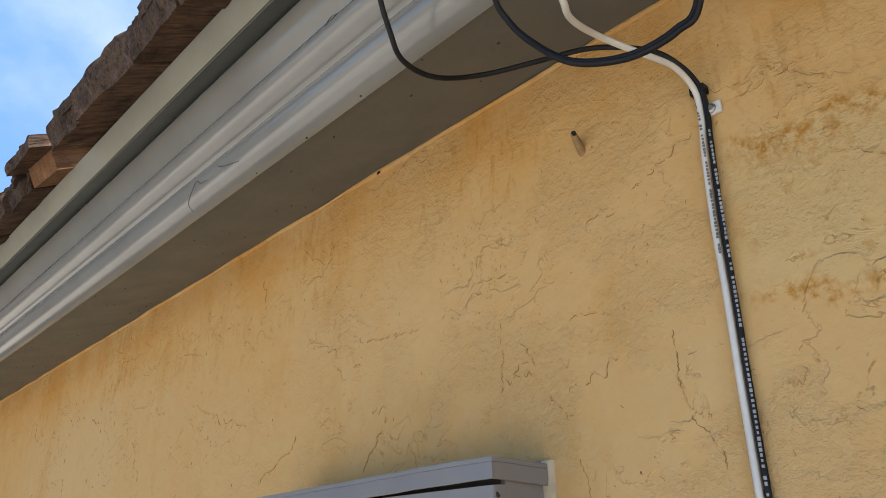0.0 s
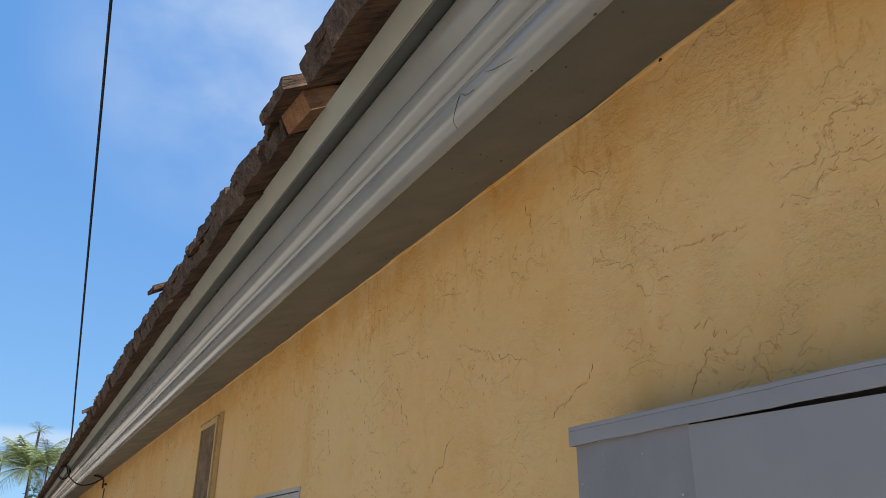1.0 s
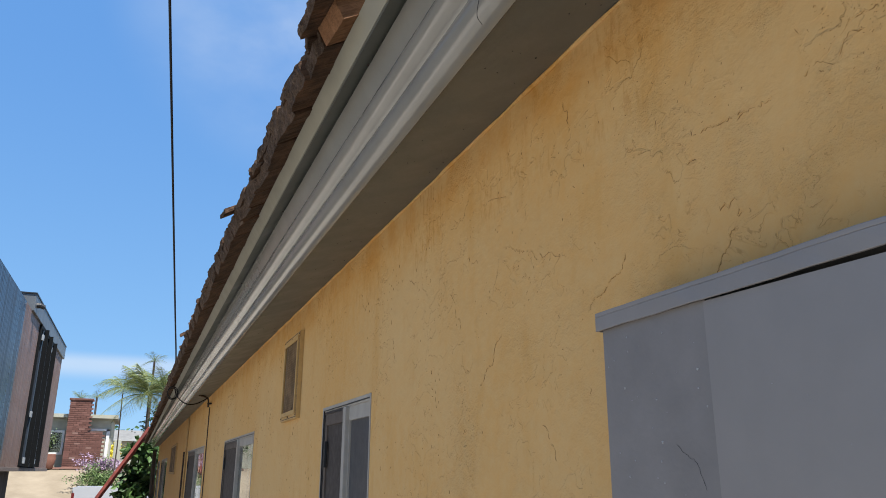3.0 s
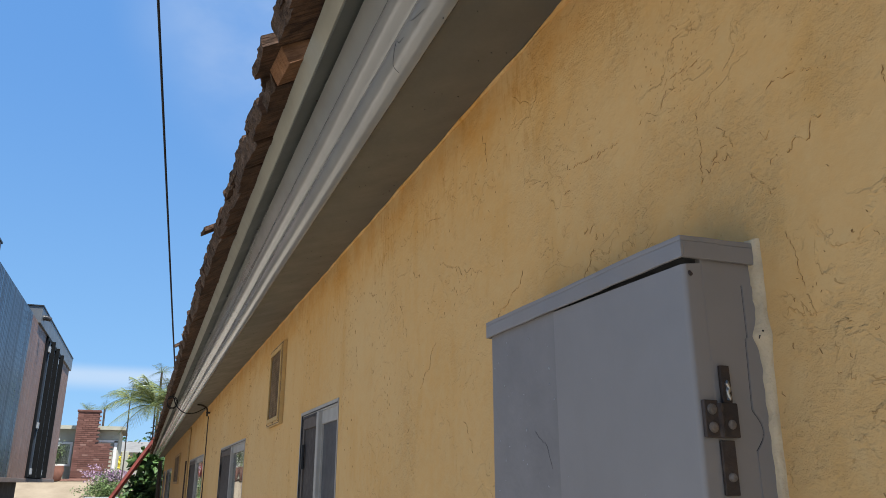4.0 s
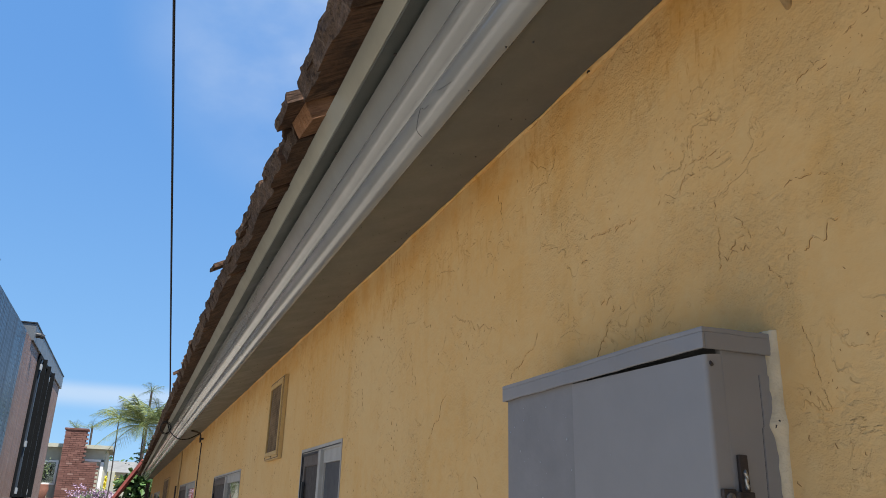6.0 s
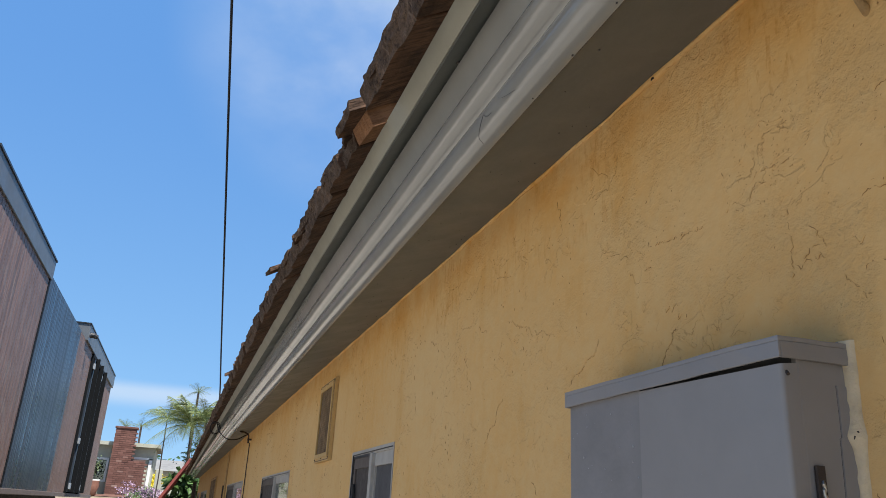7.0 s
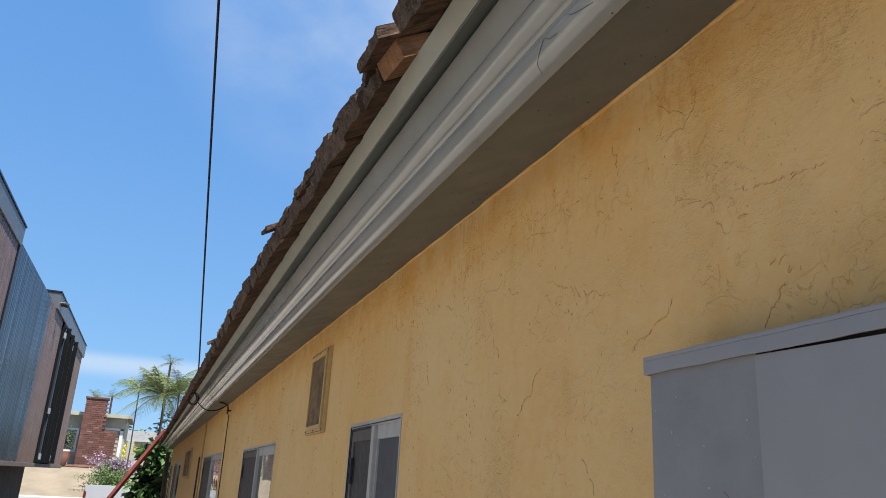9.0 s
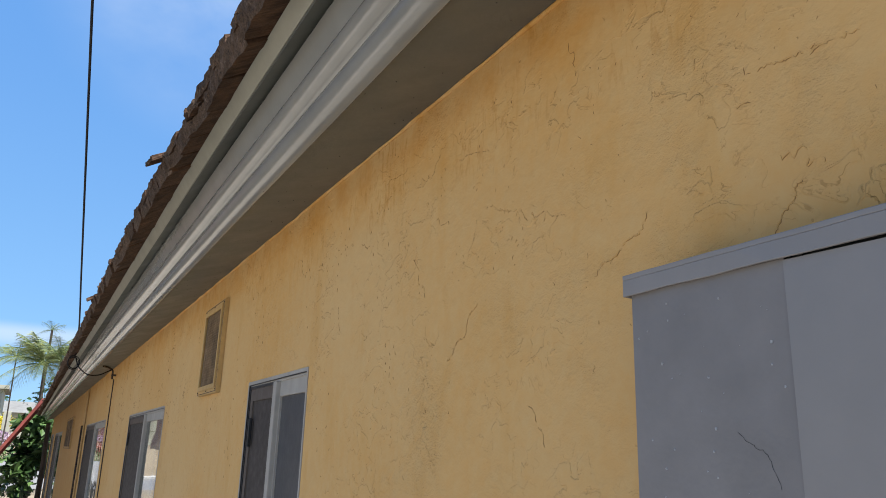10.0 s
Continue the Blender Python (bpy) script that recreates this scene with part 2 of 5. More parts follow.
M_BOX = plain("grey_box_paint", (0.222, 0.207, 0.200), 0.42, 0, 0.05, 12, 0.0005)
M_BOX_OLD = plain("chalky_grey_paint", (0.19, 0.177, 0.173), 0.55, 0, 0.09, 18, 0.0008)
M_STEEL = plain("worn_steel", (0.35, 0.33, 0.30), 0.4, 0.9, 0.2, 90)
M_RUST = plain("rusty_steel", (0.058, 0.044, 0.038), 0.75, 0.4, 0.3, 60, 0.001)
M_RIVET = plain("dull_rivet", (0.17, 0.145, 0.125), 0.7, 0.3, 0.3, 120)
M_CAULK = plain("old_caulk", (0.55, 0.44, 0.29), 0.8, 0, 0.13, 45, 0.003)
M_ALU = plain("aluminium_frame", (0.335, 0.312, 0.28), 0.6, 0.0, 0.08, 20)
M_SCREEN = plain("dark_insect_screen", (0.045, 0.035, 0.030), 0.8, 0, 0.1, 60)
M_GLASS = glass_material("window_glass")
M_DARK = plain("plain_dark", (0.05, 0.05, 0.05), 0.9)
M_VENT = plain("ochre_painted_vent", (0.48, 0.31, 0.12), 0.7, 0, 0.1, 30, 0.001)
M_MESH = plain("dusty_vent_screen", (0.255, 0.17, 0.095), 0.9, 0, 0.32, 22, 0.001)
M_BLACK = plain("black_cable_sheath", (0.008, 0.008, 0.009), 0.6, 0, 0.1, 80)
M_BLACK.node_tree.nodes["Principled BSDF"].inputs["Specular IOR Level"].default_value = 0.3
M_WHITE = plain("white_cable_sheath", (0.62, 0.59, 0.54), 0.4, 0, 0.04, 80)
M_TAN = plain("tan_cable_paint", (0.42, 0.28, 0.12), 0.6, 0, 0.1, 40)
M_CLAD = wood_material("brown_timber_cladding", (0.13, 0.078, 0.060), (0.27, 0.165, 0.128), (1, 1, 0.06), 0.5, 14, 0.001)
km = Mat("dark_metal_cladding", 0.34, 0.55, 0.5)
km.color(km.mix(km.math("ADD", km.math("MULTIPLY", km.island(), 0.25), km.math("MULTIPLY", km.span(km.noise(7.0, 5, 0.7, km.mapped((1, 1, 0.03))), 0.3, 0.7), 0.75)), (0.012, 0.017, 0.026), (0.070, 0.088, 0.116)))
km.roughness(km.span(km.island(), 0, 1, 0.26, 0.48))
M_METAL_CLAD = km.m
M_FASCIA = plain("charcoal_fascia", (0.10, 0.11, 0.12), 0.45, 0.2, 0.06, 5)
M_BLACKFRAME = plain("black_window_frame", (0.015, 0.016, 0.018), 0.4)
M_GREYFIT = plain("pale_grey_fitting", (0.24, 0.26, 0.28), 0.5)
M_ROOF = plain("brown_roof_felt", (0.12, 0.10, 0.085), 0.95, 0, 0.2, 8)


# ---- mesh helpers ----
def part(name, bm, material, parent=None, label="", smooth=False):
    """Links a bmesh as one mesh object under parent."""
    me = bpy.data.meshes.new(name)
    bmesh.ops.recalc_face_normals(bm, faces=bm.faces)
    bm.to_mesh(me)
    bm.free()
    for mm in (material if isinstance(material, (list, tuple)) else [material]):
        me.materials.append(mm)
    if smooth:
        for p in me.polygons:
            p.use_smooth = True
    ob = new(name, me)
    if parent is not None:
        ob.parent = parent
    if label:
        ob["label"] = label
    return ob


def thing(name, label, category, group="", kind="", at=(0, 0, 0)):
    ob = new(name)
    ob.location = at
    return tagged(ob, label, category, group, kind)


def add_box(bm, lo, hi, bevel=0.0, mat=0):
    r = bmesh.ops.create_cube(bm, size=1.0)
    c = [(a + b) / 2 for a, b in zip(lo, hi)]
    d = [abs(b - a) for a, b in zip(lo, hi)]
    for v in r["verts"]:
        v.co = Vector((c[0] + v.co.x * d[0], c[1] + v.co.y * d[1], c[2] + v.co.z * d[2]))
    faces = {f for v in r["verts"] for f in v.link_faces}
    for f in faces:
        f.material_index = mat
    if bevel:
        edges = list({e for v in r["verts"] for e in v.link_edges})
        bmesh.ops.bevel(bm, geom=edges, offset=bevel, segments=2, affect="EDGES", profile=0.6)
    return bm


def box(lo, hi, bevel=0.0):
    return add_box(bmesh.new(), lo, hi, bevel)


def extrude_y(profile, y0, y1, steps=1, wobble=0.0, seed=0.0):
    """A closed (x, z) profile drawn out along y."""
    bm = bmesh.new()
    rings = []
    for i in range(steps + 1):
        y = y0 + (y1 - y0) * i / steps
        dx = wobble * noise.noise((seed, y * 0.9, 0.3)) if wobble else 0
        dz = wobble * noise.noise((seed + 9, y * 0.7, 1.3)) if wobble else 0
        rings.append([bm.verts.new((x + dx, y, z + dz)) for x, z in profile])
    n = len(profile)
    for a, b in zip(rings, rings[1:]):
        for i in range(n):
            bm.faces.new((a[i], a[(i + 1) % n], b[(i + 1) % n], b[i]))
    bm.faces.new(rings[0])
    bm.faces.new(list(reversed(rings[-1])))
    return bm


def add_tube(bm, pts, radius, sides=8, flat=1.0, across=None):
    """A tube along points; radius may be a list; flat squeezes it."""
    pts = [Vector(p) for p in pts]
    rings = []
    up = Vector(across) if across else Vector((0.31, 0.2, 0.93))
    for i, p in enumerate(pts):
        t = (pts[min(i + 1, len(pts) - 1)] - pts[max(i - 1, 0)]).normalized()
        a = t.cross(up)
        a = a.normalized() if a.length > 1e-4 else t.orthogonal().normalized()
        b = a.cross(t).normalized()
        r = radius[i] if isinstance(radius, (list, tuple)) else radius
        rings.append([bm.verts.new(p + a * (r * flat * math.cos(q)) + b * (r * math.sin(q))) for q in [2 * math.pi * k / sides for k in range(sides)]])
    for r0, r1 in zip(rings, rings[1:]):
        for k in range(sides):
            bm.faces.new((r0[k], r0[(k + 1) % sides], r1[(k + 1) % sides], r1[k]))
    bm.faces.new(list(reversed(rings[0])))
    bm.faces.new(rings[-1])
    return bm


def smooth_path(pts, n=8):
    """Catmull-Rom through the points."""
    P = [Vector(p) for p in pts]
    P = [P[0] * 2 - P[1]] + P + [P[-1] * 2 - P[-2]]
    out = []
    for i in range(1, len(P) - 2):
        for k in range(n):
            t = k / n
            a, b, c, d = P[i - 1:i + 3]
            out.append(0.5 * ((2 * b) + (c - a) * t + (2 * a - 5 * b + 4 * c - d) * t * t + (3 * b - a - 3 * c + d) * t ** 3))
    out.append(P[-2])
    return out


def panel_with_holes(y0, y1, z0, z1, x0, x1, holes, cell=0.6):
    """An upright slab in the yz plane from x0 to x1, with rectangular holes (ya, yb, za, zb) right through it."""
    ys = sorted({y0, y1, *[h[0] for h in holes], *[h[1] for h in holes]})
    zs = sorted({z0, z1, *[h[2] for h in holes], *[h[3] for h in holes]})
    bm = bmesh.new()
    V = {}

    def vert(x, y, z):
        key = (x, round(y, 5), round(z, 5))
        if key not in V:
            V[key] = bm.verts.new((x, y, z))
        return V[key]

    solid = {}
    for i in range(len(ys) - 1):
        for j in range(len(zs) - 1):
            cy, cz = (ys[i] + ys[i + 1]) / 2, (zs[j] + zs[j + 1]) / 2
            solid[i, j] = not any(a < cy < b and c < cz < d for a, b, c, d in holes)
    for (i, j), ok in solid.items():
        if not ok:
            continue
        a, b, c, d = ys[i], ys[i + 1], zs[j], zs[j + 1]
        for x in (x0, x1):
            bm.faces.new((vert(x, a, c), vert(x, b, c), vert(x, b, d), vert(x, a, d)))
        for di, dj, p, q in ((-1, 0, (a, c), (a, d)), (1, 0, (b, c), (b, d)), (0, -1, (a, c), (b, c)), (0, 1, (a, d), (b, d))):
            if not solid.get((i + di, j + dj), False):
                bm.faces.new((vert(x0, *p), vert(x0, *q), vert(x1, *q), vert(x1, *p)))
    return bm


# ---- ground and distance ----
def ground_height(x, y):
    s = min(1.0, max(0.0, (y - 53) / 8.0))
    return 2.05 * s * s * (3 - 2 * s)


def ground_mesh():
    bm = bmesh.new()
    ys = [-400, -60, -20, -8, -4, 0, 4, 8, 12, 16, 20, 24, 28, 34, 40, 46, 52.5, 53, 54, 55, 56, 57, 58, 59, 60, 61, 64, 80, 120, 300, 900, 2500]
    xs = [-2500, -400, -80, -30, -16, -10, -6, -3, -1.5, 0, 3, 8, 20, 60, 400, 2500]
    grid = [[bm.verts.new((x, y, ground_height(x, y))) for x in xs] for y in ys]
    for r0, r1 in zip(grid, grid[1:]):
        for i in range(len(xs) - 1):
            bm.faces.new((r0[i], r0[i + 1], r1[i + 1], r1[i]))
    return bm


gk = Mat("sandy_ground", 0.95, 0, 0.2)
gk.color(gk.mix(gk.span(gk.noise(0.7, 6), 0.35, 0.7), (0.175, 0.142, 0.10), (0.235, 0.195, 0.14)))
gk.bump(gk.noise(6, 6), 0.02)
ground = tagged(part("ground", ground_mesh(), gk.m), "pale sandy ground reaching to the horizon", "ground", kind="structure")
M_CONC = plain("pale_concrete", (0.44, 0.435, 0.42), 0.9, 0, 0.08, 3, 0.002)
M_ROADTOP = plain("pale_worn_asphalt", (0.155, 0.155, 0.16), 0.9, 0, 0.08, 2, 0.003)
# unseen paving, added and toned to steer bounced sunlight onto the wall
M_BOUNCE = plain("pale_bounce_concrete", (0.385, 0.354, 0.308), 0.9, 0, 0.08, 3, 0.002)
M_PATH = plain("dim_bounce_concrete", (0.25, 0.231, 0.203), 0.9, 0, 0.10, 3, 0.002)
tagged(part("pavement", box((-2.7, -12, 0.0), (-0.02, 24, 0.012)), M_PATH), "unseen concrete side path between the houses, toned for bounced light", "path", kind="structure")
tagged(part("bounce_paving", box((-7.0, -14, 0.0), (-2.71, 7.6, 0.010)), M_BOUNCE), "unseen pale paving added to bounce light onto the wall", "pavement", kind="structure")
tagged(part("road", box((-60, 38, 0.0), (60, 50.5, 0.01)), M_ROADTOP), "pale grey asphalt street in sunlight", "road", kind="structure")
tagged(part("kerb", box((-60, 50.5, 0.0), (60, 52.3, 0.16), 0.02), M_CONC), "pale concrete kerb and footway beside the street", "kerb", kind="structure")

bm = bmesh.new()
bed = [[bm.verts.new((x, y, ground_height(x, y) + 0.03 + 0.03 * noise.noise((x * 2, y * 2, 0)))) for x in [-7.4 + 0.3 * i for i in range(19)]] for y in [59.7 + 0.3 * j for j in range(7)]]
for r0, r1 in zip(bed, bed[1:]):
    for i in range(len(r0) - 1):
        bm.faces.new((r0[i], r0[i + 1], r1[i + 1], r1[i]))
tagged(part("mulch_bed", bm, plain("red_bark_mulch", (0.12, 0.055, 0.038), 0.95, 0, 0.3, 12, 0.02)), "red-brown bark mulch around the chimney", "mulch", kind="structure")

# ---- the yellow house ----
Y_A, Y_B = -5.0, 21.0
WINDOWS = [(1.615, 2.165, 1.05, 2.03), (3.75, 5.14, 0.95, 2.03), (6.80, 8.95, 0.4, 2.05), (14.9, 18.0, 0.6, 2.07), (19.0, 20.5, 0.6, 2.07)]
wall = tagged(part("wall_west", panel_with_holes(Y_A, Y_B, 0, 2.60, 0.0, 0.15, WINDOWS), M_STUCCO), "ochre yellow stucco wall with trowel marks and hairline cracks", "wall", kind="structure")
tagged(part("wall_north", box((0.15, Y_B - 0.15, 0), (7.0, Y_B, 2.6)), M_STUCCO), "ochre yellow stucco end wall", "wall", kind="structure")
tagged(part("wall_south", box((0.15, Y_A, 0), (7.0, Y_A + 0.15, 2.6)), M_STUCCO), "ochre yellow stucco end wall", "wall", kind="structure")
tagged(part("wall_east", box((7.0, Y_A, 0), (7.15, Y_B, 2.6)), M_STUCCO), "ochre yellow stucco rear wall", "wall", kind="structure")
tagged(part("floor", box((0.15, Y_A + 0.15, 0.0), (7.0, Y_B - 0.15, 0.05)), M_DARK), "dark floor inside the house", "floor", kind="structure")
tagged(part("ceiling", box((0.15, Y_A + 0.15, 2.45), (7.0, Y_B - 0.15, 2.5)), M_DARK), "plain ceiling inside the house", "ceiling", kind="structure")

# eave: sloped soffit, gutter, roof edge board, shakes
TH = radians(30)
OX, OZ = -0.305, 2.537


def eave(d, n):
    """(x, z) at d outward and down along the roof slope and n square to it, from the roof edge board's upper corner."""
    return OX - d * math.cos(TH) - n * math.sin(TH), OZ - d * math.sin(TH) + n * math.cos(TH)


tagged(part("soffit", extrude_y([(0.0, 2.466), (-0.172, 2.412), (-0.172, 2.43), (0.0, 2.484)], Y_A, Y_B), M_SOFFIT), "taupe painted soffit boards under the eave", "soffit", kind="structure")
GUT = [(-0.1725, 2.4140), (-0.1738, 2.4065), (-0.1770, 2.4032), (-0.1840, 2.4038), (-0.1930, 2.4075), (-0.2000, 2.4120), (-0.2055, 2.4175), (-0.2092, 2.4235), (-0.2110, 2.4290), (-0.2116, 2.4340), (-0.2112, 2.4385), (-0.2098, 2.4425), (-0.2072, 2.4440), (-0.2078, 2.4455),
       (-0.2140, 2.4478), (-0.2210, 2.4512), (-0.2275, 2.4555), (-0.2322, 2.4605), (-0.2348, 2.4655), (-0.2358, 2.4700), (-0.2356, 2.4745), (-0.2332, 2.4764), (-0.2338, 2.4782), (-0.2375, 2.4835), (-0.2425, 2.4915), (-0.2472, 2.5000), (-0.2508, 2.5080), (-0.2532, 2.5145), (-0.2538, 2.5175), (-0.2525, 2.5195), (-0.2440, 2.5200), (-0.160, 2.520)]
gutter = thing("gutter", "taupe painted moulded metal gutter along the eave", "gutter")
JOINTS = [Y_A, -2.1, 1.9, 5.9, 9.9, 13.9, 17.9, Y_B - 0.6]
for k, (a, b) in enumerate(zip(JOINTS, JOINTS[1:])):
    push = 0.0012 * (k % 2)
    sec = part("section", extrude_y([(x - push, z - push * 0.6) for x, z in GUT], a, b + 0.03 * (k % 2), int((b - a) * 6), 0.0015, 2.0), M_GUTTER, gutter, smooth=True)
    sec.data.set_sharp_from_angle(angle=radians(50))
edge_prof = [eave(0, 0), eave(0, -0.037), eave(-0.30, -0.037), eave(-0.30, 0)]
tagged(part("trim", extrude_y(edge_prof, Y_A, Y_B, 60, 0.002, 5.0), M_DRIP), "taupe painted board along the roof edge", "trim", kind="structure")
# added dark strip: paints the shade on the edge board's underside
eave_shade_prof = [eave(-0.0015, -0.0375), eave(-0.0015, -0.0395), eave(-0.090, -0.0395), eave(-0.090, -0.0375)]
M_EAVE_SHADE = plain("grey_green_eave_shade", (0.085, 0.093, 0.083), 0.5, 0, 0.08, 12, 0.0005)
flashing = thing("eave_shade_strip", "dull grey-green strip painting the shade under the roof edge board", "flashing")
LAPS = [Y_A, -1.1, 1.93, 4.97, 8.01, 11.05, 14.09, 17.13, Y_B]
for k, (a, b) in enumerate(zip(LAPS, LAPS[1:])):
    part("length", extrude_y([(x, z - 0.0006 * (k % 2)) for x, z in eave_shade_prof], a, b + (0.02 if k % 2 and b < Y_B else 0), 10, 0.0012, 5.0), M_EAVE_SHADE, flashing)
roof_top = [eave(-0.06, 0.002), eave(-0.06, 0.030), eave(-4.6, 0.030), eave(-4.6, 0.002)]
roof = tagged(part("roof", extrude_y(roof_top, Y_A, Y_B), M_ROOF), "old wooden shake roof with brown weathered courses", "roof", kind="structure")
rx_ridge = eave(-4.6, 0.085)[0]
tagged(part("roof_east", extrude_y([(2 * rx_ridge - x, z) for x, z in roof_top], Y_A, Y_B), M_ROOF), "old wooden shake roof, rear slope", "roof", kind="structure")

# ---- windows ----
def window(y0, y1, z0, z1, number, near_pane, label):
    """A sliding window: screened far half, second half beside it."""
    w = thing("window_%d" % number, label, "window", kind="structure")
    f = 0.011 + 0.005 * min(1, (y1 - y0))
    bm = panel_with_holes(y0, y1, z0, z1, 0.002, 0.085, [(y0 + f, y1 - f, z0 + f, z1 - f)])
    part("window_frame", bm, M_ALU, w)
    mid = y0 + (y1 - y0) * 0.47
    part("mullion", box((-0.006, mid - f * 1.1, z0 + f), (0.080, mid + f * 1.1, z1 - f), 0.003), M_ALU, w)
    part("flange", panel_with_holes(y0 - 0.003, y1 + 0.003, z0 - 0.003, z1 + 0.003, -0.002, 0.011, [(y0 + 0.006, y1 - 0.006, z0 + 0.006, z1 - 0.006)]), M_ALU, w)
    ya, yb = mid + f * 0.7, y1 - f
    part("screen_frame", panel_with_holes(ya, yb, z0 + f, z1 - f, 0.003, 0.016, [(ya + 0.03, yb - 0.03, z0 + f + 0.04, z1 - f - 0.04)]), M_SCREEN_FRAME, w, "brown aluminium screen frame")
    part("insect_screen", box((0.008, ya + 0.03, z0 + f + 0.04), (0.010, yb - 0.03, z1 - f - 0.04)), M_SCREEN, w, "dark insect screen")
    part("latch", box((-0.006, yb - 0.046, z1 - f - 0.17), (0.004, yb - 0.036, z1 - f - 0.09), 0.002), M_BLACKFRAME, w)
    yc, yd = y0 + f, mid - f * 0.7
    part("sash", panel_with_holes(yc, yd, z0 + f, z1 - f, 0.006, 0.030, [(yc + 0.005, yd - 0.012, z0 + f + 0.02, z1 - f - 0.040)]), M_ALU, w)
    part("pane", box((0.012, yc + 0.005, z0 + f + 0.02), (0.016, yd - 0.012, z1 - f - 0.040)), near_pane, w)
    # thin black line just inside the flange
    part("dark_outline", panel_with_holes(y0 + 0.005, y1 - 0.005, z0 + 0.005, z1 - 0.005, -0.001, 0.0018, [(y0 + 0.0085, y1 - 0.009, z0 + 0.009, z1 - 0.0085)]), M_BLACKFRAME, w, "thin black line inside the window flange")
    # black strip paints the shade of the gap at the screen frame
    part("screen_gap_shade", panel_with_holes(ya - 0.004, yb + 0.002, z0 + f - 0.002, z1 - f + 0.002, 0.0008, 0.0045, [(ya + 0.003, yb - 0.005, z0 + f + 0.006, z1 - f - 0.006)]), M_BLACKFRAME, w, "black strip painting the shade in the gap round the screen frame")
    part("window_sill", box((-0.02, y0 - 0.02, z0 - 0.035), (0.10, y1 + 0.02, z0 - 0.008), 0.004), M_STUCCO, w)
    return w


M_SCREEN_FRAME = plain("brown_screen_frame", (0.095, 0.075, 0.062), 0.6, 0.1, 0.08, 30)
M_OBSCURE = plain("grey_obscure_glass", (0.064, 0.064, 0.067), 0.45, 0, 0.06, 25, 0.0006)
WIN_LABELS = ["narrow sliding window with grey obscure glass and dark screen", "sliding window reflecting the street, one half dark screened", "wide sliding window with glossy panes in the stucco wall", "wide sliding window in the shaded stucco wall", "tall window near the house corner"]
for k, (a, b, c, d) in enumerate(WINDOWS):
    window(a, b, c, d, k + 1, M_OBSCURE if k == 0 else M_GLASS, WIN_LABELS[k])

# ---- attic vents ----
M_VENT_SHADE = plain("brown_vent_gap_shade", (0.13, 0.075, 0.03), 0.9)


def wall_vent(y0, y1, z0, z1):
    v = thing("wall_vent", "ochre painted vent with dusty mesh screen", "vent", "wall vents")
    part("frame", panel_with_holes(y0, y1, z0, z1, -0.016, -0.001, [(y0 + 0.030, y1 - 0.030, z0 + 0.028, z1 - 0.028)]), M_VENT, v)
    part("inner_frame", panel_with_holes(y0 + 0.018, y1 - 0.018, z0 + 0.016, z1 - 0.016, -0.021, -0.016, [(y0 + 0.034, y1 - 0.034, z0 + 0.032, z1 - 0.032)]), M_VENT, v)
    # dark strips laid on the frame paint the shadow of its gaps
    for inset, width in ((0.004, 0.0028), (0.0165, 0.003)):
        a, b, c, d = y0 + inset, y1 - inset, z0 + inset, z1 - inset
        part("dark_line", panel_with_holes(a, b, c, d, -0.0168, -0.0158, [(a + width, b - width, c + width, d - width)]), M_VENT_SHADE, v, "dark line painting the gap shadow in the vent frame")
    part("screen", box((-0.013, y0 + 0.030, z0 + 0.028), (-0.010, y1 - 0.030, z1 - 0.028)), M_MESH, v, "brown dusty mesh screen")
    wires = bmesh.new()
    for i in range(1, 26):
        y = y0 + 0.045 + (y1 - y0 - 0.09) * i / 26
        add_box(wires, (-0.0140, y - 0.0004, z0 + 0.03), (-0.013, y + 0.0004, z1 - 0.03))
        z = z0 + 0.04 + (z1 - z0 - 0.08) * i / 26
        add_box(wires, (-0.0146, y0 + 0.03, z - 0.0004), (-0.0138, y1 - 0.03, z + 0.0004))
    part("wire_mesh", wires, M_MESH, v)
    for y, z in ((y0 + 0.012, z0 + 0.012), (y1 - 0.012, z0 + 0.012), (y0 + 0.012, z1 - 0.012), (y1 - 0.012, z1 - 0.012), ((y0 + y1) / 2, z1 - 0.012), ((y0 + y1) / 2, z0 + 0.012)):
        sc = bmesh.new()
        add_tube(sc, [(-0.0155, y, z), (-0.019, y, z)], [0.0032, 0.002], 8)
        part("screw", sc, M_RUST, v)
    return v


wall_vent(2.565, 2.888, 2.028, 2.361)
# far vent, stretched along the wall to fit the camera's view
wall_vent(11.5, 13.2, 1.79, 2.225)

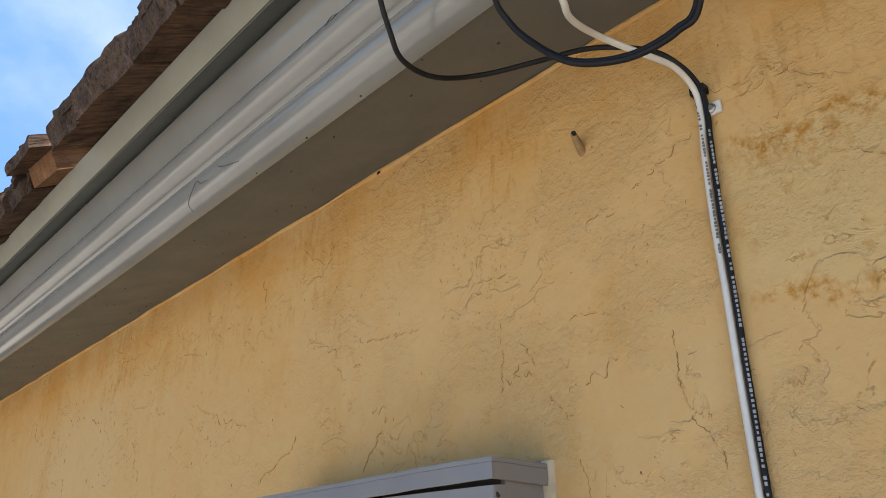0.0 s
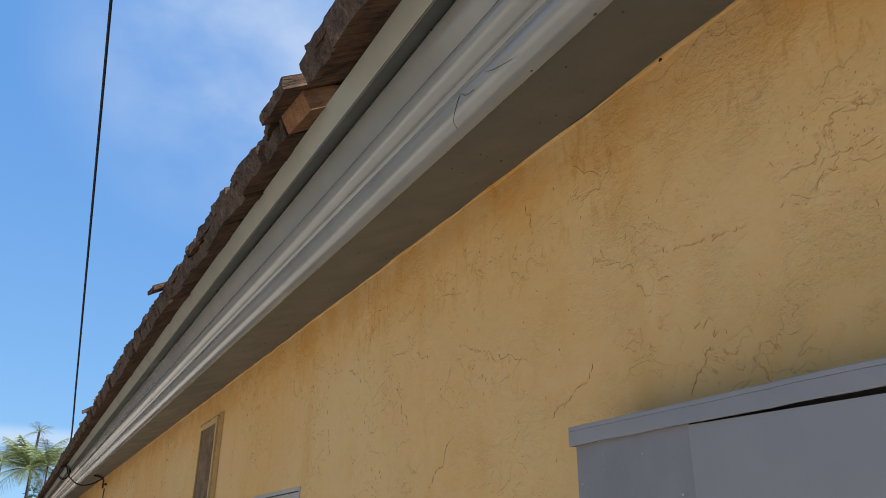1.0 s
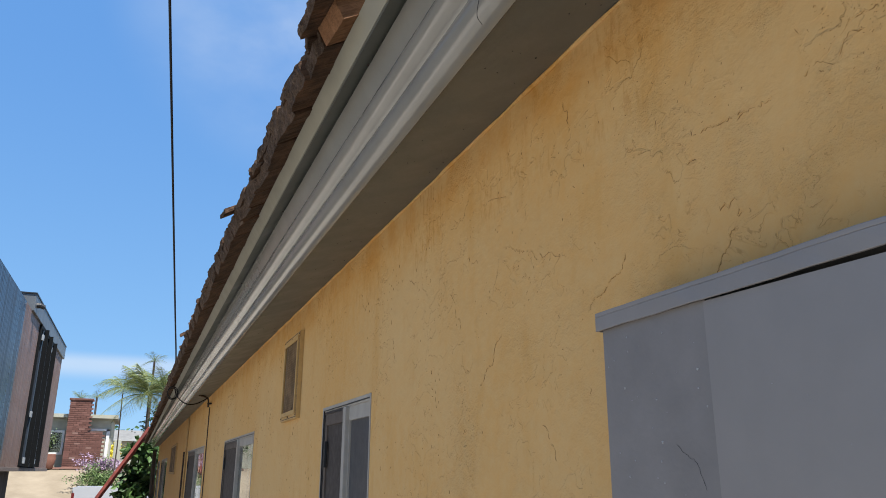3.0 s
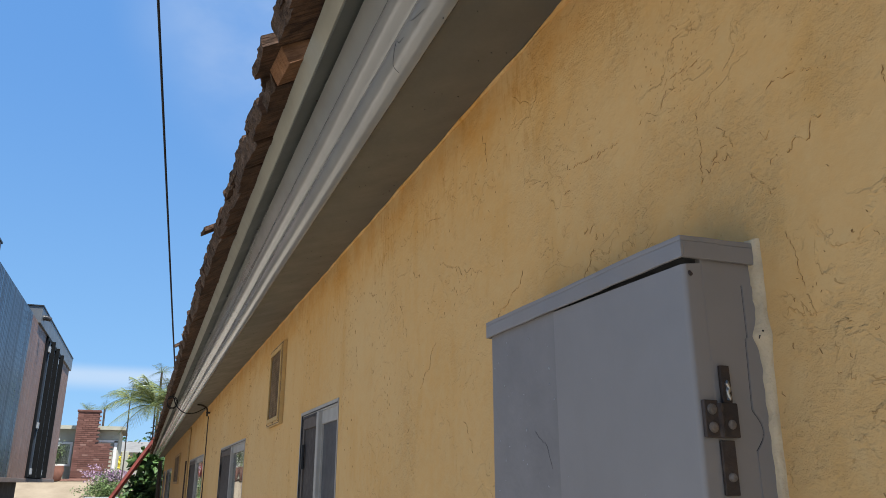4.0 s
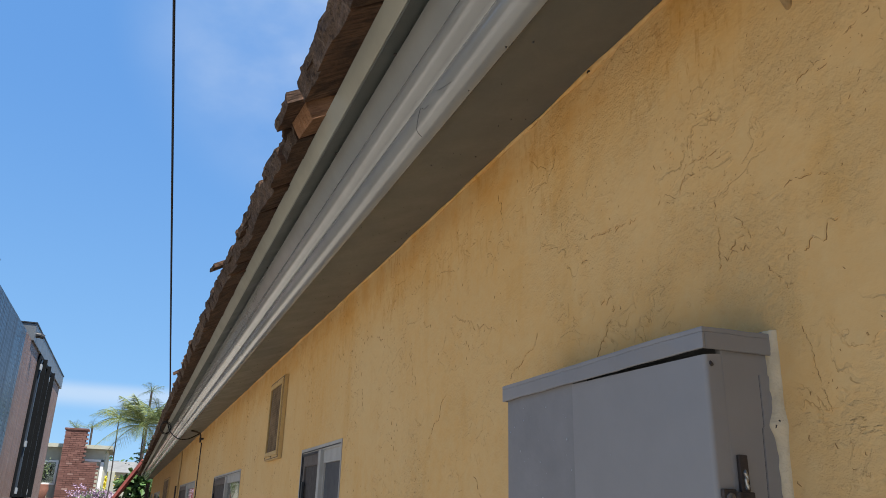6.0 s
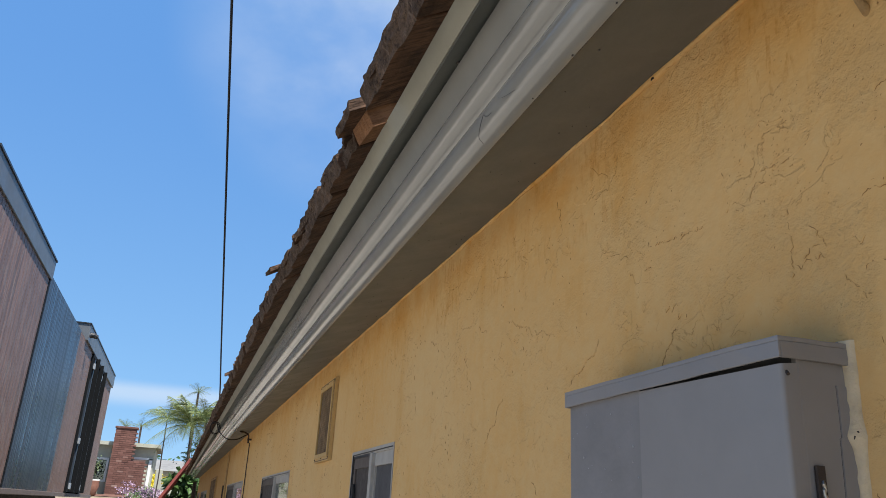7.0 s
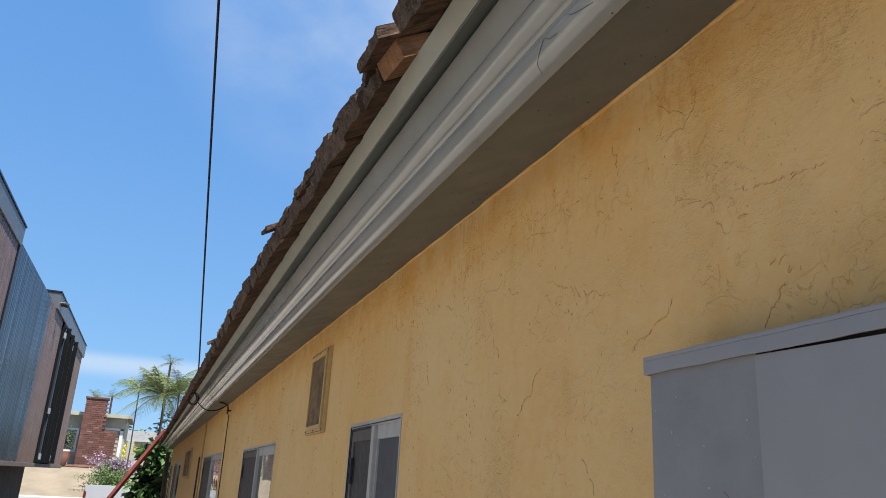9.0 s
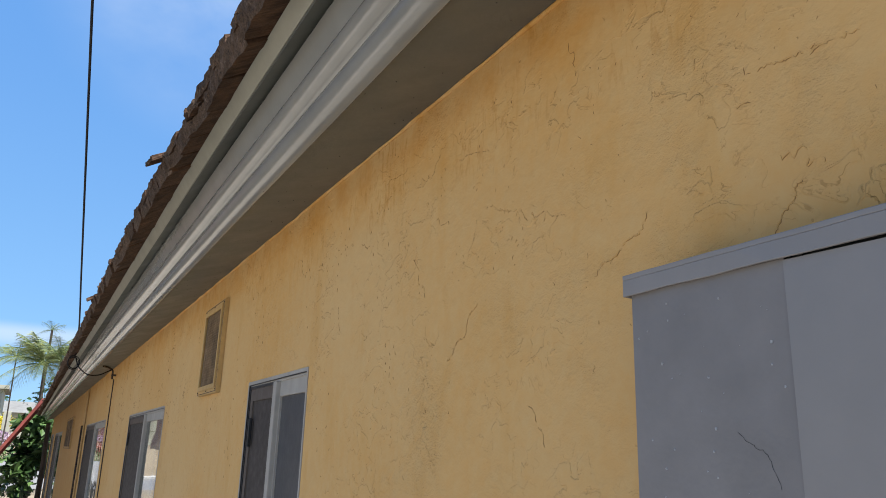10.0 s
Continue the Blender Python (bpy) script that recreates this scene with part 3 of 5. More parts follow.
# ---- electric panel ----
def electric_panel():
    p = thing("electric_panel", "grey painted metal electric panel recessed in the stucco wall", "electric box")
    y0, y1, x0, zt, zb = 0.012, 0.412, -0.078, 2.0065, 1.05
    part("body", box((x0 + 0.0180, y0 + 0.0007, zb), (0.10, y1 - 0.002, zt - 0.004), 0.002), M_BOX, p)
    cap = bmesh.new()
    add_box(cap, (x0 - 0.005, y0 - 0.004, zt - 0.002), (0.0, y1 + 0.005, zt + 0.003), 0.001)
    add_box(cap, (x0 - 0.005, y0 - 0.004, zt - 0.0175), (x0 - 0.002, y1 + 0.005, zt - 0.002), 0.0008)
    add_box(cap, (x0 - 0.002, y0 - 0.004, zt - 0.0175), (0.0, y0 - 0.001, zt - 0.002), 0.0008)
    add_box(cap, (x0 - 0.002, y1 + 0.002, zt - 0.0175), (0.0, y1 + 0.005, zt - 0.002), 0.0008)
    bmesh.ops.subdivide_edges(cap, edges=[e for e in cap.edges if e.calc_length() > 0.03], cuts=14, use_grid_fill=True)
    for v in cap.verts:
        v.co += Vector((noise.noise(v.co * 38), noise.noise(v.co * 38 + Vector((5, 0, 0))), noise.noise(v.co * 30 + Vector((0, 7, 0))))) * 0.0011
    part("rain_cap", cap, M_BOX, p)
    # the hinged cover hangs a little low at its free end
    door = bmesh.new()
    xa, xb = x0 - 0.001, x0 + 0.0176
    vs = [door.verts.new(c) for c in [(xa, y0, zb + 0.01), (xa, 0.240, zb + 0.01), (xa, 0.240, zt - 0.0182), (xa, y0, zt - 0.0225),
                                      (xb, y0, zb + 0.01), (xb, 0.240, zb + 0.01), (xb, 0.240, zt - 0.0182), (xb, y0, zt - 0.0205)]]
    for q in ((0, 1, 2, 3), (4, 5, 6, 7), (0, 1, 5, 4), (1, 2, 6, 5), (2, 3, 7, 6), (3, 0, 4, 7)):
        door.faces.new([vs[i] for i in q])
    front = [e for e in door.edges if all(abs(v.co.y - y0) < 1e-5 and abs(v.co.x - xa) < 1e-5 for v in e.verts)]
    bmesh.ops.bevel(door, geom=front, offset=0.0048, segments=5, affect="EDGES", profile=0.5)
    part("door", door, M_BOX, p, smooth=True).data.set_sharp_from_angle(angle=radians(40))
    # dark sheet over the body's front paints the shade seen through the gap
    part("gap_shade", box((x0 + 0.0170, y0 + 0.006, zb + 0.02), (x0 + 0.0177, 0.236, zt - 0.006)), M_DARK, p, "dark sheet painting the shade in the gap behind the cover")
    part("fixed_panel", box((x0 + 0.0006, 0.2402, zb + 0.01), (x0 + 0.018, y1 - 0.001, zt - 0.016), 0.0006), M_BOX_OLD, p, "older chalky grey paint")
    # flat flange with a round knockout bulge in its edge
    outline = [(-0.0015, zb), (-0.0225, zb), (-0.0215, 1.828)]
    outline += [(-0.0205 + 0.0085 * math.sin(math.pi * i / 10), 1.829 + 0.031 * i / 10) for i in range(11)]
    outline += [(-0.0215, 1.862), (-0.0195, 1.922), (-0.0175, 1.923), (-0.0170, 1.970), (-0.0015, 1.970)]
    bm = bmesh.new()
    fr = [bm.verts.new((x, y0 - 0.0004, z)) for x, z in outline]
    bk = [bm.verts.new((x, y0 + 0.0030, z)) for x, z in outline]
    bm.faces.new(fr)
    bm.faces.new(list(reversed(bk)))
    for i in range(len(outline)):
        bm.faces.new((fr[i], fr[(i + 1) % len(outline)], bk[(i + 1) % len(outline)], bk[i]))
    part("side_flange", bm, M_BOX, p)
    dark_line = bmesh.new()
    add_tube(dark_line, [(x - 0.0005, y0 + 0.0012, z) for x, z in outline[2:-1]], 0.0007, 5)
    part("flange_joint", dark_line, M_BLACKFRAME, p, "dark joint round the flange")
    # rusty hasp with worn rivets and a bare steel pin
    for x1, x2, z1, z2 in ((-0.0750, -0.0610, 1.838, 1.868), (-0.0570, -0.0410, 1.838, 1.866)):
        part("hasp_plate", box((x1, y0 - 0.0045, z1), (x2, y0 - 0.0004, z2), 0.0010), M_RUST, p, "rusty steel hasp plate")
    kn = bmesh.new()
    add_tube(kn, [(-0.0590, y0 - 0.0035, 1.838 + 0.0275 * i / 8) for i in range(9)], [0.0034 if i % 3 else 0.0026 for i in range(9)], 10)
    part("hasp_knuckle", kn, M_RUST, p, "rusty hinge knuckle")
    up = bmesh.new()
    add_box(up, (-0.0545, y0 - 0.0040, 1.866), (-0.0450, y0 - 0.0004, 1.897), 0.0009)
    part("strap", up, M_RUST, p, "rusty steel strap")
    low = bmesh.new()
    add_box(low, (-0.0605, y0 - 0.0030, 1.793), (-0.0465, y0 - 0.0004, 1.836), 0.0009)
    part("strap", low, M_RUST, p, "rusty steel strap")
    for x, z, q in ((-0.0680, 1.8605, 0.0048), (-0.0680, 1.8460, 0.0048), (-0.0490, 1.8485, 0.0042), (-0.0535, 1.8070, 0.0036)):
        rv = bmesh.new()
        add_tube(rv, [(x, y0 - 0.0030, z), (x, y0 - 0.0056, z), (x, y0 - 0.0066, z)], [q, q * 0.9, q * 0.45], 12)
        part("rivet", rv, M_RIVET, p, "dull worn rivet")
    pin = bmesh.new()
    add_tube(pin, [(-0.0492 + 0.0006 * math.sin(i * 2.1), y0 - 0.0044, 1.868 + 0.0165 * i / 6) for i in range(7)], [0.0017, 0.0022, 0.0016, 0.0023, 0.0019, 0.0021, 0.0008], 8)
    part("pin", pin, M_STEEL, p, "bare bright steel")
    ck = bmesh.new()
    add_tube(ck, [(x0 + 0.0050, y0 - 0.0022, 1.9745), (x0 + 0.0055, y0 + 0.001, 1.9775)], 0.0017, 8)
    part("bump_stop", ck, M_RUST, p)
    return p


electric_panel()
# caulk along the panel's edge, torn and uneven
bm = bmesh.new()
rows = []
for i in range(120):
    z = 2.013 - i * 0.004
    wob = noise.noise((i * 0.21, 3, 0))
    torn = 0.004 * max(0.0, noise.noise((i * 0.35, 8, 2))) if i > 4 else 0.005
    knot = math.exp(-((i - 22) / 2.2) ** 2)
    yr = 0.0022 + 0.0050 * min(1, i / 60) + 0.0012 * wob - 0.003 * knot
    xl = -0.0065 - 0.0015 * noise.noise((i * 0.4, 1, 5)) - 0.006 * knot
    yl = 0.0098 + 0.001 * wob
    rows.append([bm.verts.new(c) for c in ((xl, yl + 0.004, z), (xl + torn * 0.5, yl - 0.002 * knot, z), (-0.0040 - 0.0015 * wob - 0.003 * knot, (yl + yr) / 2 - 0.002, z), (-0.0016, yr, z), (0.0006, yr - 0.0006, z))])
for a, b in zip(rows, rows[1:]):
    for i in range(4):
        bm.faces.new((a[i], a[i + 1], b[i + 1], b[i]))
tagged(part("caulk", bm, M_CAULK, smooth=True), "cream caulk bead, uneven, beside the electric panel", "caulk")
bm = bmesh.new()
add_tube(bm, [(-0.0075 + 0.002 * math.sin(q), 0.0065 - 0.004 * math.cos(q) * 0.6, 1.924 + 0.005 * math.cos(q * 1.0)) for q in [k * 0.55 for k in range(10)]], 0.0009, 6)
tagged(part("bent_wire", bm, M_RUST), "short bent rusty wire in the caulk", "wire")
bm = bmesh.new()
add_tube(bm, [(-0.001, 0.014 + 0.4 * i / 24, 2.0115 + 0.0015 * noise.noise((i * 0.6, 3, 3))) for i in range(25)], [0.003 + 0.0015 * noise.noise((i * 0.8, 5, 3)) for i in range(25)], 6)
tagged(part("caulk", bm, M_BOX, smooth=True), "grey painted caulk bead on top of the panel", "caulk")

# ---- cables on the wall ----
def cable(points, radius, material, name, label, flat=1.0, n=8, across=None):
    bm = add_tube(bmesh.new(), smooth_path(points, n), radius, 10, flat, across)
    return tagged(part(name, bm, material, smooth=True), label, "cable", "wall cables")


white_drop = cable([(-0.25, -0.150, 2.50), (-0.232, -0.165, 2.41), (-0.20, -0.192, 2.345), (-0.17, -0.183, 2.338), (-0.12, -0.178, 2.351), (-0.08, -0.192, 2.347), (-0.04, -0.204, 2.345), (-0.012, -0.2075, 2.330), (-0.006, -0.2065, 2.300),
                    (-0.006, -0.2035, 2.268), (-0.006, -0.2005, 2.198), (-0.006, -0.200, 2.127), (-0.006, -0.1985, 2.048), (-0.006, -0.1975, 1.96), (-0.006, -0.196, 1.80), (-0.006, -0.196, 1.2)], 0.0031, M_WHITE, "coax_cable", "white round cable running down the stucco wall")
black_drop = cable([(-0.235, -0.02, 2.62), (-0.262, -0.035, 2.53), (-0.262, -0.032, 2.43), (-0.235, -0.02, 2.388), (-0.21, -0.011, 2.373), (-0.17, -0.014, 2.373), (-0.12, -0.030, 2.393), (-0.09, -0.083, 2.396), (-0.06, -0.133, 2.400), (-0.04, -0.183, 2.377), (-0.02, -0.203, 2.356), (-0.008, -0.212, 2.330), (-0.005, -0.2125, 2.300),
                    (-0.005, -0.211, 2.278), (-0.005, -0.2075, 2.201), (-0.005, -0.2065, 2.126), (-0.005, -0.205, 2.047), (-0.005, -0.204, 1.96), (-0.005, -0.2025, 1.80), (-0.005, -0.2025, 1.2)], 0.0028, M_BLACK, "fibre_cable", "black flat cable running down the stucco wall")
for k, o in enumerate(((0, 0, 0), (0.004, 0.004, 0.007))):
    P = [(-0.255, -0.345, 2.56), (-0.262, -0.35, 2.47), (-0.20, -0.33, 2.37), (-0.15, -0.287, 2.30), (-0.15, -0.265, 2.283), (-0.16, -0.235, 2.273), (-0.17, -0.205, 2.277), (-0.18, -0.18, 2.289), (-0.19, -0.154, 2.319), (-0.20, -0.140, 2.344), (-0.215, -0.137, 2.368), (-0.245, -0.150, 2.43), (-0.265, -0.17, 2.50), (-0.27, -0.20, 2.58)]
    cable([(a + o[0], b + o[1], c + o[2]) for a, b, c in P], 0.0026, M_BLACK, "cable_loop", "slack black cable looped below the gutter")
tie = bmesh.new()
add_box(tie, (-0.011, -0.2165, 2.327), (-0.0005, -0.201, 2.336), 0.0015)
add_box(tie, (-0.014, -0.2095, 2.3285), (-0.010, -0.2045, 2.3345), 0.001)
tagged(part("cable_tie", tie, M_BLACK), "black cable tie bundling two cables", "cable tie")
clamp = thing("cable_clamp", "white plastic cable clamp screwed to the wall", "clamp")
part("strap", box((-0.004, -0.226, 2.3015), (-0.0003, -0.207, 2.3145), 0.0012), M_WHITE, clamp)
bm = bmesh.new()
add_tube(bm, [(-0.0035, -0.2165, 2.308), (-0.0055, -0.2165, 2.308), (-0.0066, -0.2165, 2.308)], [0.0052, 0.0050, 0.003], 12)
part("screw", bm, M_STEEL, clamp, "bronze coloured screw head")

# small printed marks along both cables
def print_marks(parent, xf, y_of, z0, z1, step, material, seed):
    r = random.Random(seed)
    bm = bmesh.new()
    z = z0
    while z > z1:
        if r.random() > 0.14:
            h = step * r.uniform(0.45, 0.75)
            w = r.uniform(0.0007, 0.0012)
            y = y_of(z)
            add_box(bm, (xf - 0.0003, y - w, z - h), (xf + 0.0008, y + w, z))
        z -= step
    part("printed_line", bm, material, parent)


M_INKW = plain("grey_print", (0.35, 0.36, 0.38), 0.7)
M_INKB = plain("dark_print", (0.16, 0.15, 0.14), 0.7)
print_marks(black_drop, -0.0078, lambda z: -0.2125 + 0.0095 * min(1, max(0, (2.29 - z) / 0.4)), 2.285, 1.82, 0.0042, M_INKW, 3)
print_marks(white_drop, -0.0091, lambda z: -0.2058 + 0.0075 * min(1, max(0, (2.30 - z) / 0.3)), 2.318, 2.16, 0.0036, M_INKB, 5)

# painted pipe stub in the stucco
bm = bmesh.new()
add_tube(bm, [(0.008, -0.0650, 2.326), (-0.002, -0.0655, 2.3355), (-0.010, -0.0665, 2.3435), (-0.0150, -0.0668, 2.3480), (-0.0162, -0.0670, 2.3488)], [0.0052, 0.0048, 0.0042, 0.0036, 0.0028], 14)
stub = tagged(part("pipe_stub", bm, plain("dirty_ochre_paint", (0.33, 0.205, 0.085), 0.8, 0, 0.2, 90, 0.002), smooth=True), "short ochre painted pipe stub sticking out of the wall", "pipe")
# black plug paints the dark of the open end, turned towards the camera
bm = bmesh.new()
add_tube(bm, [(-0.0140, -0.0675, 2.3470), (-0.0182, -0.0692, 2.3478)], 0.0027, 12)
part("bore_shade", bm, M_BLACKFRAME, stub)

# ---- overhead wire and its service loop ----
def wire_at(y):
    return (-0.841 + 0.083 * y, y, 4.351 - 0.277 * y)


cable([wire_at(y) for y in (-26, -18, -10, -5, -2, 0, 2, 4, 5.2, 6.0)] + [(-0.335, 6.3, 2.62), (-0.30, 6.5, 2.56)], 0.0058, M_BLACK, "overhead_wire", "black service wire rising from the eave to a pole")
coil = [(-0.325 + 0.042 * math.sin(q), 6.28 + 0.016 * q, 2.462 - 0.050 * math.cos(q)) for q in [math.pi * (1 + k / 5) for k in range(22)]]
cable([(-0.30, 6.5, 2.60), (-0.31, 6.4, 2.56)] + coil, 0.0036, M_BLACK, "service_loop", "coiled black service cable hanging at the gutter", n=3)
cable([(-0.32, 6.35, 2.50), (-0.29, 6.3, 2.42), (-0.22, 6.28, 2.365), (-0.14, 6.32, 2.37), (-0.07, 6.4, 2.41), (-0.035, 6.46, 2.435)], 0.0046, M_BLACK, "service_loop", "sagging black cable from gutter to wall")
head = thing("conduit_elbow", "dark metal conduit elbow under the soffit", "conduit")
bm = bmesh.new()
add_tube(bm, smooth_path([(-0.13, 6.1, 2.42), (-0.06, 6.4, 2.435), (-0.03, 6.48, 2.42), (-0.025, 6.5, 2.36)], 6), 0.007, 10)
part("elbow", bm, M_RUST, head)
part("strap", box((-0.034, 6.47, 2.385), (0.0, 6.53, 2.397), 0.002), M_RUST, head)
cable([(-0.012, 6.5, 2.36), (-0.010, 6.51, 2.1), (-0.010, 6.47, 1.5), (-0.010, 6.45, 0.3)], 0.0045, M_RUST, "wall_cable", "brown cable running down the stucco wall")
cable([(-0.012, 9.25, 2.45), (-0.012, 9.25, 2.1), (-0.012, 9.22, 1.5), (-0.012, 9.2, 0.3)], 0.011, M_TAN, "wall_conduit", "thin ochre painted conduit down the wall")
cable([(-0.012, 9.6, 2.06), (-0.012, 9.6, 1.5), (-0.012, 9.55, 0.3)], 0.010, M_RUST, "wall_conduit", "thin brown conduit down the wall")

# ---- neighbouring modern house ----
M_TINT = plain("dark_tinted_glass", (0.006, 0.007, 0.009), 0.12)
M_MATTE = plain("matte_black_frame", (0.007, 0.008, 0.009), 0.7)
for m in (M_TINT, M_MATTE):
    m.node_tree.nodes["Principled BSDF"].inputs["Specular IOR Level"].default_value = 0.08
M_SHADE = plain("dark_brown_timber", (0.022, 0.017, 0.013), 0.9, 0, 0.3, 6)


def modern_house():
    h = thing("modern_house", "modern house in brown timber and dark metal cladding", "house", at=(-2.9, 0, 0))
    zb = 1.90

    def slats(name, y0, y1, z0, z1, width, material, proud, label=""):
        """Upright boards with open joints over a dark backing."""
        part("backing", box((-0.30, y0, z0), (-0.03, y1, z1)), M_MATTE, h)
        bm = bmesh.new()
        n = max(1, round((y1 - y0) / width))
        for i in range(n):
            a, b = y0 + (y1 - y0) * i / n, y0 + (y1 - y0) * (i + 1) / n
            g = 0.004
            add_box(bm, (-0.03, a + g, z0), (proud * (0.6 + 0.4 * (i % 2)), b - g, z1))
        ob = part(name, bm, material, h, label)
        ob["kind"] = "stuff"

    slats("timber_cladding", 7.8, 11.9, zb, 4.98, 0.09, M_CLAD, 0.004, "brown vertical timber boards")
    slats("metal_cladding", 12.0, 16.3, zb, 5.06, 0.062, M_METAL_CLAD, 0.004, "dark ribbed metal cladding")
    slats("timber_cladding", 16.3, 18.7, zb, 5.05, 0.09, M_CLAD, 0.004, "brown vertical timber boards")
    slats("timber_cladding", 21.7, 24.6, zb, 5.05, 0.09, M_CLAD, 0.004, "brown vertical timber boards")
    part("joint_trim", box((-0.03, 11.9, zb), (0.012, 12.0, 5.03), 0.004), M_MATTE, h, "black joint between the claddings")
    part("fascia", box((-5.0, 7.72, 4.97), (0.03, 12.02, 5.27), 0.01), M_FASCIA, h, "charcoal metal fascia")
    part("fascia", box((-5.0, 17.1, 5.03), (0.05, 24.75, 5.39), 0.01), M_FASCIA, h, "charcoal metal fascia")
    part("coping", box((-5.0, 7.70, 5.27), (0.045, 12.04, 5.295)), M_BLACKFRAME, h)
    part("coping", box((-5.0, 17.08, 5.39), (0.065, 24.77, 5.415)), M_BLACKFRAME, h)
    part("volume", box((-5.0, 7.82, zb), (-0.30, 24.6, 5.0)), M_BLACKFRAME, h)
    part("slab", box((-5.0, 7.74, zb - 0.085), (0.03, 24.7, zb - 0.002), 0.008), plain("brown_slab_edge", (0.12, 0.092, 0.078), 0.7), h, "grey slab edge under the cladding")
    part("lower_wall", box((-5.0, 7.9, 0), (-0.15, 18.8, zb - 0.087)), M_SHADE, h, "dark recessed lower wall")
    # tall slit windows
    for a, b in ((18.75, 19.55), (19.65, 20.55), (20.65, 21.65)):
        w = part("slit_window", panel_with_holes(a, b, zb + 0.02, 5.03, -0.10, 0.05, [(a + 0.07, b - 0.07, zb + 0.1, 4.95)]), M_MATTE, h, "tall black framed slit window")
        part("pane", box((-0.06, a + 0.07, zb + 0.1), (-0.045, b - 0.07, 4.95)), M_TINT, w)
        part("fin", box((0.0, b - 0.05, zb + 0.02), (0.12, b + 0.01, 5.03)), M_MATTE, w)
        mid = (a + b) / 2
        part("mullion", box((-0.04, mid - 0.05, zb + 0.1), (0.055, mid + 0.05, 4.95), 0.004), M_METAL_CLAD, w, "dark blue-grey metal mullion")
    for y, z in ((19.0, 4.78), (20.9, 4.78), (19.0, 3.05), (20.6, 3.05), (19.0, 2.05), (20.9, 2.05)):
        part("bracket", box((0.04, y, z - 0.07), (0.08, y + 0.17, z + 0.06), 0.006), M_GREYFIT, h, "pale grey bracket")
    bm = bmesh.new()
    add_tube(bm, [(0.05, 17.4, 5.2), (0.12, 17.4, 5.2), (0.20, 17.42, 5.17)], [0.06, 0.06, 0.045], 12)
    part("camera_housing", bm, M_BLACKFRAME, h, "small black fixture on the fascia")
    return h


modern_house()

# ---- small details of the wall and gutter ----
bm = bmesh.new()
N = 520
add_tube(bm, [(-0.001, -2.0 + 0.03 * i if i < 400 else 10 + 0.085 * (i - 400), 2.4625 + 0.0030 * noise.noise((i * 0.31, 4, 4))) for i in range(N)], [max(0.0012, 0.0040 + 0.0034 * noise.noise((i * 0.23, 1, 9))) for i in range(N)], 8)
tagged(part("trim", bm, M_STUCCO, smooth=True), "uneven ochre stucco bead where wall meets soffit", "trim", kind="structure")

# dark brown that paints the shade inside cracks and pits
M_CRACK = plain("stucco_crack_shade", (0.27, 0.148, 0.048), 0.95)


def add_sliver(bm, pts, width):
    """A thin tapering dark sliver on the wall face along (y, z) points."""
    n = len(pts)
    add_tube(bm, [(-0.0003, a, b) for a, b in pts], [max(0.00012, width * math.sin(math.pi * (i + 0.5) / n)) for i in range(n)], 4)


def crease(y0, z0, y1, z1, sway, seed):
    """A torn trowel edge: a wandering line of broken dark dashes with raised stucco lips beside them."""
    r = random.Random(seed)
    length = math.hypot(y1 - y0, z1 - z0)
    ny, nz = -(z1 - z0) / length, (y1 - y0) / length
    n = max(10, int(length / 0.0017))
    off = [sway * length * noise.noise((i * 3.2 / n, seed * 1.7, 0)) + 0.0035 * noise.noise((i * 0.45, seed, 3)) + r.uniform(-0.0005, 0.0005) for i in range(n + 1)]
    path = [(y0 + (y1 - y0) * i / n + ny * off[i], z0 + (z1 - z0) * i / n + nz * off[i]) for i in range(n + 1)]
    dark, lip = bmesh.new(), bmesh.new()
    i = 0
    while i < n - 3:
        k = min(n, i + r.randint(3, 9))
        add_sliver(dark, path[i:k + 1], r.uniform(0.00025, 0.00060))
        m = min(n, k + 2)
        if m - i > 3 and r.random() < 0.8:
            seg = path[i:m + 1]
            add_tube(lip, [(0.0002, a + 0.0010, b + 0.0013) for a, b in seg], [0.0002 + 0.0008 * math.sin(math.pi * (q + 0.5) / len(seg)) for q in range(len(seg))], 6)
        i = k + r.choice((0, 0, 1, 2, 4))
    part("crack", dark, M_CRACK, wall, "broken hairline crack in the stucco, its shade drawn as dark slivers")
    part("torn_lip", lip, M_STUCCO, wall, smooth=True)


OVER_PANEL = [(0.063, 2.168, 0.066, 2.088, 0.05), (0.036, 2.142, 0.020, 2.110, 0.15), (0.050, 2.108, 0.028, 2.118, 0.3), (0.060, 2.104, 0.020, 2.102, 0.2), (0.320, 2.205, 0.240, 2.198, 0.12), (0.250, 2.192, 0.195, 2.206, 0.2), (0.098, 2.228, 0.050, 2.222, 0.15), (0.262, 2.098, 0.250, 2.088, 0.9), (0.290, 2.112, 0.262, 2.108, 0.4), (0.268, 2.078, 0.312, 2.034, 0.25), (0.160, 2.20, 0.088, 2.212, 0.2), (0.335, 2.178, 0.318, 2.176, 0.2)]
